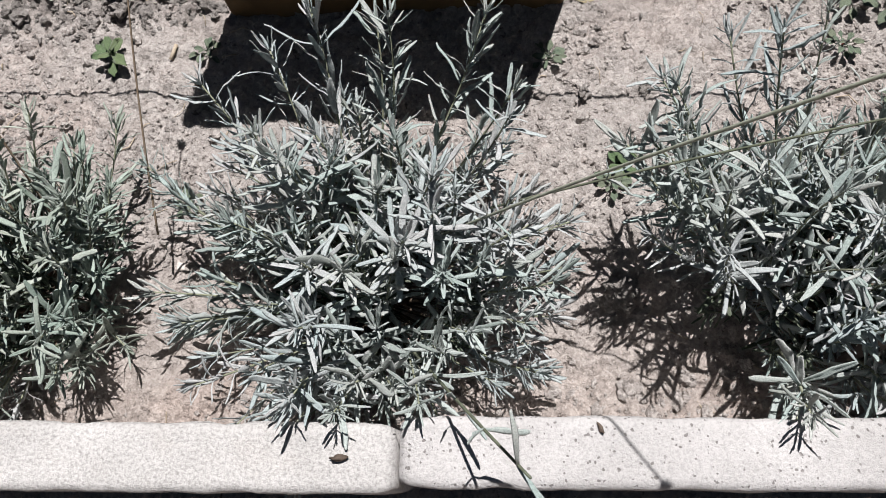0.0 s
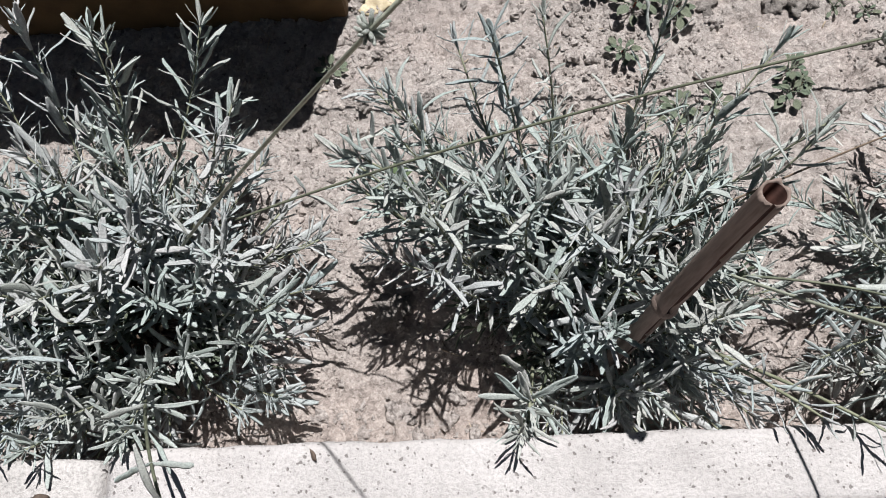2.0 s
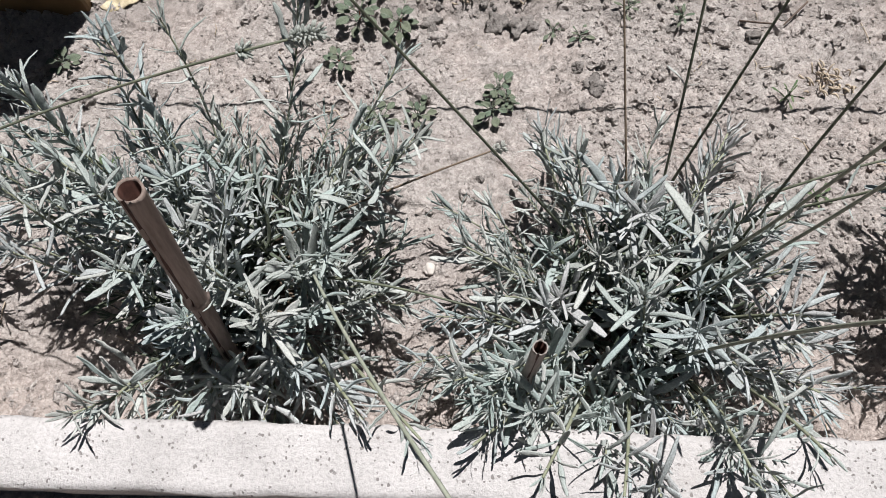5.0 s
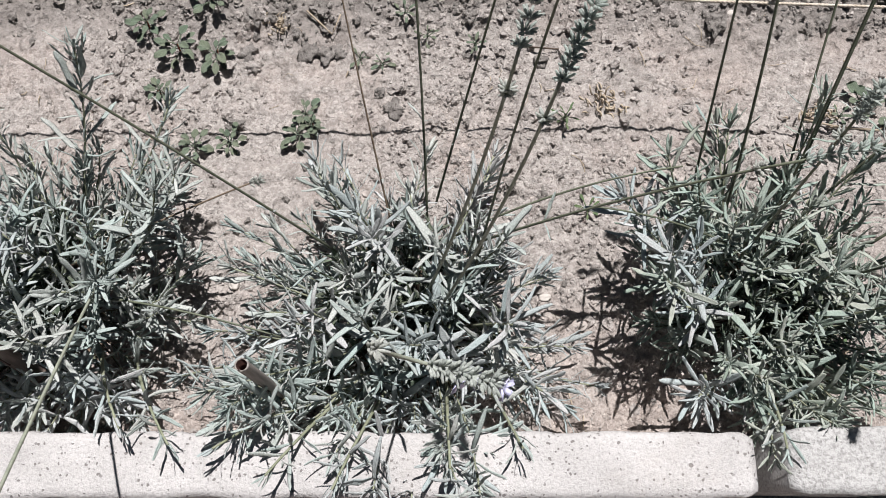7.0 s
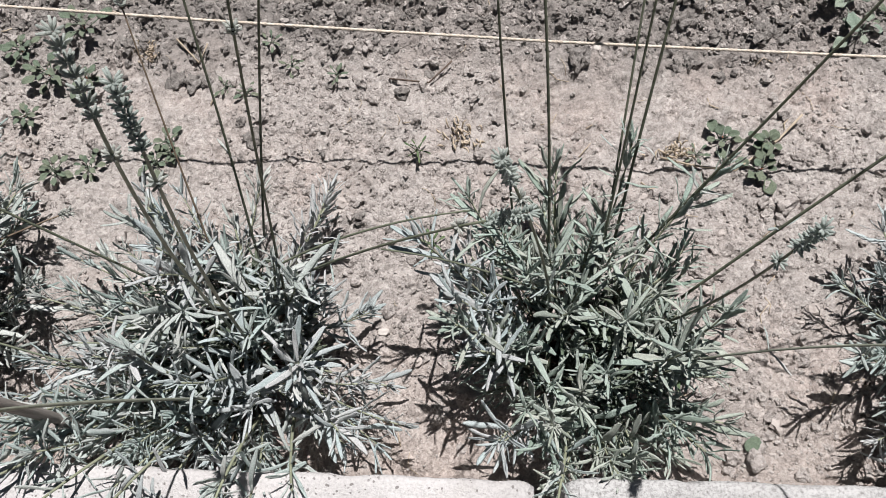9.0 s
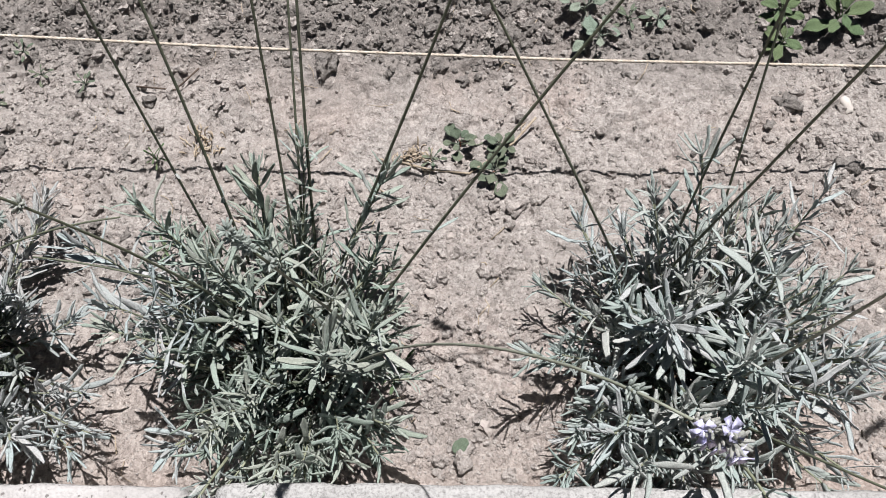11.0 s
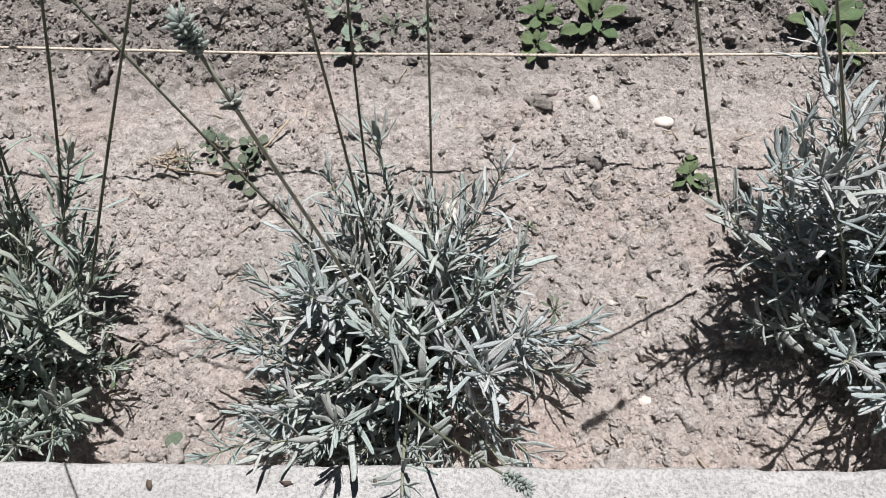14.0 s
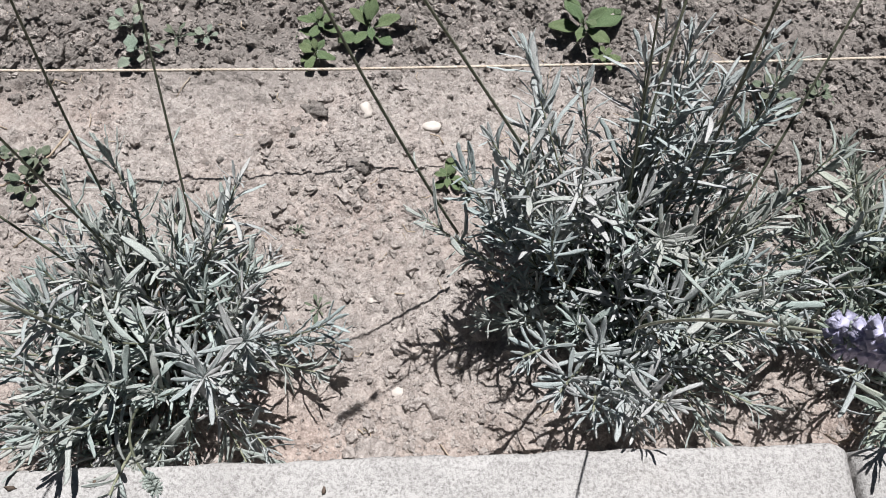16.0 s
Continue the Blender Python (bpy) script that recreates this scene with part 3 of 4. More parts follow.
def rosette(key, base, tip, leaf, coat, seed, count=22):
    """A strong shoot that ends in a wide fan of broad felted leaves."""
    rng = random.Random(seed)
    plant = P[key]
    o = plant.matrix_basis.translation
    a, c = Vector(base) - o, Vector(tip) - o
    path = bezier(a, a.lerp(c, 0.5) + Vector((0, 0, 0.02)), c, 9)
    v, f = tube(path, [0.0018 - 0.0001 * i for i in range(9)], 6)
    sh = part("shoot", mesh_of("shoot", v, f, STEM), plant)
    for k in range(count):
        q = k / (count - 1)
        at = 8 * (1 - 0.5 * q ** 1.3)
        i = min(7, int(at))
        p, ax = path[i].lerp(path[i + 1], at - i), (path[i + 1] - path[i]).normalized()
        lean = radians(10 + 68 * q ** 0.8 + rng.uniform(-7, 7))
        out = Matrix.Rotation(k * 2.39996 + rng.uniform(-0.25, 0.25), 3, ax) @ ax.orthogonal().normalized()
        way = (ax * math.cos(lean) + out * math.sin(lean)).normalized()
        part("leaf", rng.choice(LEAF_MESHES[coat.name]), sh, leaf_frame(p, way, ax, leaf * (0.42 + 0.62 * min(1.0, 1.6 * q)) * rng.uniform(0.85, 1.12)))


rosette("b", (-0.02, 0.12, 0.06), (0.007, 0.12, 0.195), 0.042, LEAF_PALE, 1, 30)
rosette("b", (-0.06, 0.11, 0.06), (-0.07, 0.105, 0.185), 0.036, LEAF_PALE, 2, 20)
rosette("c", (0.31, 0.07, 0.04), (0.296, 0.006, 0.135), 0.044, LEAF, 3, 18)
rosette("c", (0.35, 0.1, 0.05), (0.352, 0.072, 0.15), 0.04, LEAF_PALE, 4, 18)
rosette("c", (0.36, 0.07, 0.03), (0.366, 0.022, 0.115), 0.036, LEAF, 16, 18)
rosette("c", (0.38, 0.07, 0.03), (0.392, 0.024, 0.11), 0.034, LEAF, 17, 16)
rosette("d", (0.76, 0.1, 0.06), (0.8, 0.08, 0.162), 0.04, LEAF_PALE, 5, 22)
rosette("d", (0.79, 0.06, 0.04), (0.822, 0.035, 0.11), 0.036, LEAF_PALE, 6, 16)
rosette("f", (1.38, 0.13, 0.06), (1.355, 0.12, 0.188), 0.042, LEAF_PALE, 7, 24)
rosette("f", (1.37, 0.07, 0.04), (1.31, 0.04, 0.12), 0.038, LEAF_PALE, 8, 20)
rosette("f", (1.47, 0.11, 0.06), (1.53, 0.105, 0.14), 0.036, LEAF_PALE, 9, 20)
rosette("g", (1.81, 0.09, 0.06), (1.772, 0.046, 0.16), 0.03, LEAF_PALE, 10, 24)
rosette("g", (1.82, 0.08, 0.05), (1.802, 0.035, 0.13), 0.028, LEAF_PALE, 14, 20)
rosette("g", (1.8, 0.11, 0.06), (1.745, 0.075, 0.16), 0.028, LEAF_PALE, 15, 20)
rosette("g", (1.8, 0.16, 0.06), (1.75, 0.19, 0.18), 0.036, LEAF_PALE, 11, 20)
rosette("e", (0.99, 0.1, 0.05), (0.94, 0.1, 0.14), 0.034, LEAF_PALE, 12, 18)
rosette("e", (0.98, 0.06, 0.04), (0.955, 0.03, 0.1), 0.036, LEAF_PALE, 13, 16)


def spike_geo(rng, path, bloom, r=0.0055):
    """Whorls of small calyces round the end of a flower stalk, with a few open corollas."""
    verts, faces, slots = [], [], []
    n = len(path)
    for i, p in enumerate(path):
        d = (path[min(i + 1, n - 1)] - path[max(i - 1, 0)]).normalized()
        side = d.orthogonal().normalized()
        for k in range(10):
            out = Matrix.Rotation(k * 0.628 + i * 0.5 + rng.uniform(-0.25, 0.25), 3, d) @ side
            way = (d * rng.uniform(0.35, 1.0) + out * 0.75).normalized()
            long = rng.uniform(0.0042, 0.0062)
            vs, fs = tube([p + out * 0.0006, p + out * 0.0006 + way * long * 0.5, p + out * 0.0006 + way * long], [0.0004, 0.00085, 0.0005], 5)
            m = len(verts)
            verts += vs
            faces += [tuple(q + m for q in f) for f in fs]
            slots += [0] * len(fs)
            if rng.random() < bloom:
                c = p + out * 0.0006 + way * long
                u = way.orthogonal().normalized()
                for j in range(5):
                    w = Matrix.Rotation(j * 1.257, 3, way) @ u
                    q = way.cross(w) * 0.0018
                    m = len(verts)
                    tip = c + w * 0.0045 + way * 0.0014
                    verts += [c - q * 0.5, c + q * 0.5, tip + q, tip - q, c - way * 0.0006]
                    faces += [(m, m + 1, m + 2, m + 3), (m + 4, m + 3, m + 2), (m + 4, m + 1, m), (m + 4, m, m + 3), (m + 4, m + 2, m + 1)]
                    slots += [1] * 5
    return mesh_of("flower_spike", verts, faces, [BUD, PETAL], True, slots)


def flower_stalk(key, base, tip, sag=0.0, spike=0.04, bloom=0.06, r=0.0011, dry=False, seed=1, pairs=1, through_at=None, leaf_size=(0.014, 0.026), pale=False):
    """A long thin stalk from inside a bush to its flower spike, with a pair or two of small leaves low down."""
    rng = random.Random(seed)
    plant = P[key]
    o = plant.matrix_basis.translation
    a, c = Vector(base) - o, Vector(tip) - o
    b = (a + c) / 2 + Vector((rng.uniform(-0.008, 0.008), rng.uniform(-0.008, 0.008), sag))
    if through_at:
        b = Vector(through_at) - o
    path = bezier(a, b, c, 15)
    v, f = tube(path, [r * (1.15 - 0.4 * i / 14) for i in range(15)], 5)
    st = part("flower_stalk", mesh_of("flower_stalk", v, f, STALK_DRY if dry else STALK_PALE if pale else STALK), plant)
    for k in range(pairs):
        i = 3 + 3 * k + rng.choice((0, 1))
        d = (path[i + 1] - path[i]).normalized()
        side = Matrix.Rotation(rng.uniform(0, 6), 3, d) @ d.orthogonal().normalized()
        for sgn in (1, -1):
            part("leaf", rng.choice(LEAF_MESHES[LEAF.name]), st, leaf_frame(path[i], (d * 0.7 + side * sgn).normalized(), d, rng.uniform(*leaf_size)))
    if spike > 0:
        d = (path[-1] - path[-2]).normalized()
        whorls = [path[-1] + d * (spike * q / 6) for q in range(7)] if not dry else [path[-1] + d * 0.004 * q for q in range(3)]
        if not dry:
            part("flower_whorl", spike_geo(rng, [path[-1] - d * 0.032, path[-1] - d * 0.029], 0), st)
        part("flower_spike", spike_geo(rng, whorls, bloom), st, label="grey-violet flower spike" if bloom > 0.2 else "grey-green flower spike")


flower_stalk("b", (0.02, 0.15, 0.10), (0.25, 0.083, 0.527), 0.0, 0.007, 0, 0.0011, seed=1, pale=True)
flower_stalk("b", (0.06, 0.16, 0.14), (0.478, 0.146, 0.398), 0.03, 0.016, 0.0, 0.0009, seed=2)
flower_stalk("b", (0.0, 0.06, 0.08), (0.092, -0.045, 0.26), 0.02, 0.0, 0, 0.0013, seed=3, pairs=4, leaf_size=(0.028, 0.044))
flower_stalk("c", (0.423, 0.14, 0.09), (0.573, -0.072, 0.475), 0.0, 0.012, 0.0, 0.0012, seed=4, pale=True)
flower_stalk("c", (0.43, 0.12, 0.1), (0.60, 0.08, 0.12), 0.05, 0.0, 0, 0.0011, seed=44)
flower_stalk("c", (0.4, 0.15, 0.1), (0.575, 0.205, 0.16), 0.01, 0.012, 0, 0.0010, True, seed=45)
flower_stalk("d", (0.64, 0.165, 0.09), (0.44, 0.214, 0.45), 0.0, 0.04, 0, seed=5)
flower_stalk("d", (0.722, 0.2, 0.06), (0.717, 0.39, 0.45), 0.0, 0.04, 0, seed=6)
flower_stalk("d", (0.731, 0.216, 0.08), (0.815, 0.339, 0.45), 0.0, 0.04, 0, seed=7)
flower_stalk("d", (0.765, 0.14, 0.09), (0.815, 0.216, 0.46), 0.0, 0.045, 0, seed=8)
flower_stalk("d", (0.69, 0.19, 0.09), (0.66, 0.335, 0.275), 0.0, 0.012, 0, 0.0009, True, seed=9)
flower_stalk("d", (0.72, 0.12, 0.09), (0.779, 0.13, 0.49), 0.0, 0.05, 0, 0.0012, seed=10, through_at=(0.76, 0.105, 0.36), pale=True)
flower_stalk("d", (0.735, 0.11, 0.1), (0.797, 0.12, 0.48), 0.0, 0.045, 0, 0.0012, seed=11, through_at=(0.775, 0.1, 0.34), pale=True)
flower_stalk("d", (0.77, 0.17, 0.1), (0.945, 0.128, 0.375), 0.02, 0.035, 0, seed=12)
flower_stalk("d", (0.75, 0.17, 0.12), (0.93, 0.20, 0.20), 0.04, 0.0, 0, 0.001, seed=13)
flower_stalk("d", (0.72, 0.06, 0.1), (0.742, -0.002, 0.485), 0.0, 0.028, 0.03, 0.0011, seed=14, through_at=(0.7, 0.012, 0.47), pale=True)
flower_stalk("e", (1.0, 0.2, 0.08), (0.968, 0.362, 0.42), 0.0, 0.04, 0, 0.0013, seed=15)
flower_stalk("e", (0.97, 0.21, 0.07), (0.94, 0.34, 0.45), 0.0, 0.04, 0, seed=16)
flower_stalk("e", (1.05, 0.2, 0.07), (1.07, 0.45, 0.36), 0.0, 0.035, 0, seed=17)
flower_stalk("e", (1.06, 0.21, 0.07), (1.095, 0.42, 0.43), 0.0, 0.04, 0, 0.0013, seed=18)
flower_stalk("e", (1.045, 0.19, 0.07), (1.06, 0.37, 0.44), 0.0, 0.04, 0, seed=19)
flower_stalk("e", (1.088, 0.215, 0.07), (1.232, 0.326, 0.45), 0.0, 0.04, 0, 0.0013, seed=20)
flower_stalk("e", (1.12, 0.166, 0.065), (1.323, 0.272, 0.45), 0.0, 0.04, 0, 0.0013, seed=21)
flower_stalk("e", (1.10, 0.14, 0.08), (1.098, 0.107, 0.40), 0.0, 0.035, 0, seed=22)
flower_stalk("e", (1.0, 0.15, 0.1), (0.957, 0.136, 0.41), 0.0, 0.035, 0, seed=23)
flower_stalk("e", (1.1, 0.1, 0.1), (1.287, 0.016, 0.486), -0.03, 0.016, 0.16, 0.0009, seed=24, pale=True, through_at=(1.2055, 0.085, 0.395))
flower_stalk("e", (1.02, 0.15, 0.1), (0.86, 0.17, 0.19), 0.03, 0.0, 0, 0.001, seed=25)
flower_stalk("f", (1.343, 0.191, 0.08), (1.188, 0.285, 0.45), 0.0, 0.04, 0, seed=26)
flower_stalk("f", (1.384, 0.194, 0.08), (1.402, 0.193, 0.48), 0.0, 0.04, 0, seed=27)
flower_stalk("f", (1.387, 0.215, 0.08), (1.411, 0.318, 0.46), 0.0, 0.04, 0, seed=28)
flower_stalk("f", (1.436, 0.23, 0.04), (1.45, 0.44, 0.4), 0.0, 0.04, 0, seed=29)
flower_stalk("f", (1.424, 0.09, 0.08), (1.397, 0.086, 0.52), 0.0, 0.015, 0, 0.0011, seed=30, pale=True)
flower_stalk("f", (1.42, 0.06, 0.1), (1.5, -0.02, 0.28), 0.03, 0.02, 0.0, 0.0011, seed=31)
flower_stalk("g", (1.699, 0.217, 0.08), (1.59, 0.28, 0.45), 0.0, 0.04, 0, 0.0013, seed=32)
flower_stalk("g", (1.809, 0.224, 0.08), (1.654, 0.242, 0.45), 0.0, 0.04, 0, 0.0013, seed=33)
flower_stalk("g", (1.85, 0.2, 0.1), (1.85, 0.36, 0.42), 0.0, 0.04, 0, seed=34)
flower_stalk("g", (1.845, 0.21, 0.1), (1.91, 0.42, 0.42), 0.0, 0.04, 0, 0.0013, seed=35)
flower_stalk("g", (1.9, 0.2, 0.1), (1.93, 0.3, 0.42), 0.0, 0.04, 0, 0.0013, seed=36)
flower_stalk("g", (1.93, 0.18, 0.1), (2.03, 0.36, 0.38), 0.0, 0.04, 0, seed=37)
flower_stalk("g", (1.84, 0.1, 0.12), (1.812, -0.009, 0.527), -0.02, 0.032, 0.3, 0.001, seed=38, pale=True, through_at=(1.785, 0.04, 0.41))
for k, (key, base, tip) in enumerate((("c", (0.42, 0.08, 0.06), (0.49, 0.0, 0.165)), ("c", (0.45, 0.07, 0.05), (0.53, -0.012, 0.168)), ("d", (0.66, 0.05, 0.06), (0.61, -0.035, 0.185)),
                                      ("d", (0.69, 0.05, 0.06), (0.66, -0.045, 0.19)), ("d", (0.74, 0.05, 0.06), (0.745, -0.03, 0.18)), ("d", (0.77, 0.06, 0.05), (0.8, -0.015, 0.165)),
                                      ("d", (0.64, 0.05, 0.05), (0.565, -0.015, 0.17)), ("f", (1.42, 0.05, 0.06), (1.43, -0.02, 0.165)), ("e", (1.02, 0.06, 0.06), (1.0, -0.015, 0.16)),
                                      ("b", (-0.06, 0.05, 0.06), (-0.09, 0.005, 0.15)))):
    rosette(key, base, tip, 0.029, LEAF if k % 3 else LEAF_PALE, 60 + k, 14)
flower_stalk("a", (-0.24, 0.17, 0.06), (-0.23, 0.36, 0.2), 0.0, 0.03, 0, 0.001, True, seed=39)
flower_stalk("a", (-0.33, 0.18, 0.08), (-0.37, 0.3, 0.26), 0.0, 0.03, 0, 0.001, True, seed=40)
flower_stalk("a", (-0.36, 0.18, 0.08), (-0.42, 0.29, 0.26), 0.0, 0.03, 0, 0.001, True, seed=41)


# ---------------------------------------------------------------- planter box, stake, twine
def standing_board(x0, x1, y, h, thick):
    """A brown board set upright in the soil, with rounded corners and eased edges."""
    w = x1 - x0
    r = 0.014
    outline = []
    for cx, cz, start in ((w / 2 - r, h - r, 0), (-w / 2 + r, h - r, 90), (-w / 2 + r, r - 0.006, 180), (w / 2 - r, r - 0.006, 270)):
        outline += [(cx + r * math.cos(radians(start + 18 * k)), cz + r * math.sin(radians(start + 18 * k))) for k in range(6)]
    n = len(outline)
    verts = []
    for d, inset in ((-thick / 2, 0.0025), (-thick / 2 + 0.0025, 0), (thick / 2 - 0.0025, 0), (thick / 2, 0.0025)):
        for x, z in outline:
            verts.append((x * (1 - 2 * inset / w), d, h / 2 + (z - h / 2) * (1 - 2 * inset / h)))
    faces = [(i * n + k, i * n + (k + 1) % n, (i + 1) * n + (k + 1) % n, (i + 1) * n + k) for i in range(3) for k in range(n)]
    faces += [tuple(range(n - 1, -1, -1)), tuple(range(3 * n, 4 * n))]
    board = tagged(new("upright_board", mesh_of("upright_board", verts, faces, BOXMAT, False)), "plain brown board standing upright in the soil", "board")
    board.matrix_basis = pose((x0 + x1) / 2, y + thick / 2, -0.004)


standing_board(-0.215, 0.146, 0.441, 0.36, 0.014)


def bamboo(base, top, r, nodes, label, crack_to=(-0.25, -0.95, 0), wood=BAMBOO):
    """A weathered hollow cane, cut open at the top, with a split and swollen nodes."""
    base, top = Vector(base), Vector(top)
    cane = tagged(new("bamboo_stake"), label, "stake")
    cane.matrix_basis = Matrix.Translation(base) @ (top - base).to_track_quat("Z", "Y").to_matrix().to_4x4()
    length = (top - base).length
    to = cane.matrix_basis.to_3x3().inverted() @ Vector(crack_to)
    seam = math.atan2(to.y, to.x) % (2 * math.pi)

    def off_seam(a, z):
        return (a - seam - 0.22 * noise.noise(Vector((0, 2, z * 30))) - 1.2 * (length - z) + math.pi) % (2 * math.pi) - math.pi
    verts, faces, n, m = [], [], 40, 90
    for i in range(m + 1):
        z = -0.06 + (length + 0.06) * i / m
        swell = sum(0.2 * math.exp(-((z - q) / 0.004) ** 2) - 0.06 * math.exp(-((z - q - 0.009) / 0.004) ** 2) for q in nodes)
        for k in range(n):
            a = 2 * math.pi * k / n
            split = 0.32 * math.exp(-(off_seam(a, z) / 0.12) ** 2) * (z > nodes[0])
            rr = r * (1 + swell - split + 0.02 * noise.noise(Vector((a, z * 30, 1))))
            verts.append((rr * math.cos(a), rr * math.sin(a), z + (0.004 * noise.noise(Vector((a * 2, 3, 1))) if i == m else 0)))
    for k in range(n):
        a = 2 * math.pi * k / n
        verts.append((0.8 * r * math.cos(a), 0.8 * r * math.sin(a), length - 0.001))
    for k in range(n):
        a = 2 * math.pi * k / n
        verts.append((0.74 * r * math.cos(a), 0.74 * r * math.sin(a), length - 0.08))
    for i in range(m + 2):
        for k in range(n):
            q = (k + 1) % n
            faces.append((i * n + k, i * n + q, (i + 1) * n + q, (i + 1) * n + k))
    faces.append(tuple(range((m + 2) * n, (m + 3) * n)))
    slots = [0] * (m * n + n) + [1] * (n + 1)
    for i in range(m):
        z = -0.06 + (length + 0.06) * (i + 0.5) / m
        for k in range(n):
            if z > nodes[0] and abs(off_seam(2 * math.pi * (k + 0.5) / n, z)) < 0.13:
                slots[i * n + k] = 1
    part("cane", mesh_of("cane", verts, faces, [wood, BAMBOO_SHADE], True, slots), cane)
    for q in nodes:
        # the torn rim of the old leaf sheath round a node
        verts, faces, n = [], [], 26
        for z, k0, ragged in ((q - 0.004, 1.1, 0), (q - 0.001, 1.3, 0.05), (q + 0.002, 1.2, 0.12), (q + 0.004, 1.04, 0.05)):
            for k in range(n):
                a = 2 * math.pi * k / n
                rr = r * (k0 + ragged * noise.noise(Vector((a * 2.2, q * 50, z * 300))))
                verts.append((rr * math.cos(a), rr * math.sin(a), z + 0.002 * noise.noise(Vector((a * 1.6, q * 90, 4)))))
        for i in range(3):
            for k in range(n):
                faces.append((i * n + k, i * n + (k + 1) % n, (i + 1) * n + (k + 1) % n, (i + 1) * n + k))
        part("node_ring", mesh_of("node_ring", verts, faces, wood), cane)
    return cane


bamboo((0.358, 0.052, 0.0), (0.399, 0.084, 0.365), 0.0070, (0.07, 0.215), "weathered brown bamboo stake with a split hollow end")
bamboo((0.600, 0.030, 0.0), (0.604, 0.036, 0.248), 0.0047, (0.06, 0.15), "short leaning grey bamboo stake hidden among leaves", wood=BAMBOO_GREY)


def twine(points, r):
    """Two strands laid round one another along a line of points."""
    path = [Vector(p) for p in points]
    rope = tagged(new("garden_string"), "taut tan twisted string stretched across the bed", "string")
    fine = []
    for a, b in zip(path, path[1:]):
        k = int((b - a).length / 0.0015)
        fine += [a.lerp(b, i / k) for i in range(k)]
    for phase in (0, math.pi):
        pts, d = [], 0.0
        for i, p in enumerate(fine):
            w = i * 0.0015 / 0.0085 * 2 * math.pi + phase + 0.8 * math.sin(i * 0.013)
            pts.append(p + Vector((0, 0.26 * r * math.cos(w), 0.26 * r * math.sin(w))))
        v, f = tube(pts, 0.78 * r, 5)
        part("strand", mesh_of("strand", v, f, TWINE), rope)


twine([(-0.7, 0.45, 0.23), (0.2, 0.41, 0.208), (0.45, 0.401, 0.187), (0.7, 0.394, 0.168), (1.0, 0.385, 0.15), (1.3, 0.378, 0.137), (1.6, 0.373, 0.129), (2.0, 0.367, 0.126), (2.7, 0.36, 0.13)], 0.0015)


# ---------------------------------------------------------------- weeds
def round_leaf_geo(rng, length, width, cup=0.15):
    """A broad leaf along +x with a curved blade, a sunken midrib and thickness."""
    verts, faces, nu, nv = [], [], 8, 5
    turn = rng.uniform(0, 6.28)
    for side in (1, -1):
        for i in range(nu):
            s = i / (nu - 1)
            w = width * 0.5 * max(0.06, math.sin(math.pi * (0.05 + 0.9 * s ** 1.25)) ** 0.65)
            for j in range(nv):
                q = 2 * j / (nv - 1) - 1
                z = cup * width * (q * q) - 1.1 * cup * length * s * s + 0.09 * width * math.sin(5 * s + 3 * q + turn)
                k = 1 + 0.13 * math.sin(9 * s + 4 * turn) * abs(q)
                verts.append((length * s, w * q * k + 0.1 * length * math.sin(turn) * s * s, z + (0.0003 if side > 0 else -0.0003)))
    m = nu * nv
    for i in range(nu - 1):
        for j in range(nv - 1):
            a = i * nv + j
            faces.append((a, a + nv, a + nv + 1, a + 1))
            faces.append((m + a, m + a + 1, m + a + nv + 1, m + a + nv))
    rim = [j for j in range(nv)] + [i * nv + nv - 1 for i in range(1, nu)] + [(nu - 1) * nv + j for j in range(nv - 2, -1, -1)] + [i * nv for i in range(nu - 2, 0, -1)]
    for a, b in zip(rim, rim[1:] + rim[:1]):
        faces.append((a, b, b + m, a + m))
    return verts, faces


rw = random.Random(3)
WEED_SHAPES = {"round": (0.72, WEED_GREY, 11, 0.6), "oval": (0.64, WEED_GREY, 12, 0.8), "mallow": (0.85, WEED_GREY, 9, 0.6), "pale": (0.7, WEED_PALE, 6, 0.45), "leafy": (0.58, WEED, 8, 0.8),
               "narrow": (0.24, WEED, 9, 0.9), "seedling": (0.4, WEED, 8, 0.8), "small": (0.45, WEED_GREY, 7, 0.5)}
WEED_LEAVES = {k: [mesh_of("leaf", *round_leaf_geo(rw, 1.0, v[0] * rw.uniform(0.85, 1.12), rw.uniform(0.08, 0.3)), v[1]) for _ in range(6)] for k, v in WEED_SHAPES.items()}
WEED_LABELS = {"round": "small weed with round grey-green leaves", "oval": "low weed with oval grey-green leaves", "mallow": "mallow weed with broad round green leaves", "pale": "pale grey-green weed with broad dull leaves",
               "leafy": "bright green seedling with broad leaves", "narrow": "green seedling with narrow pointed leaves",
               "seedling": "yellow-green seedling with fine leaves", "small": "tiny dark green weed in the soil"}


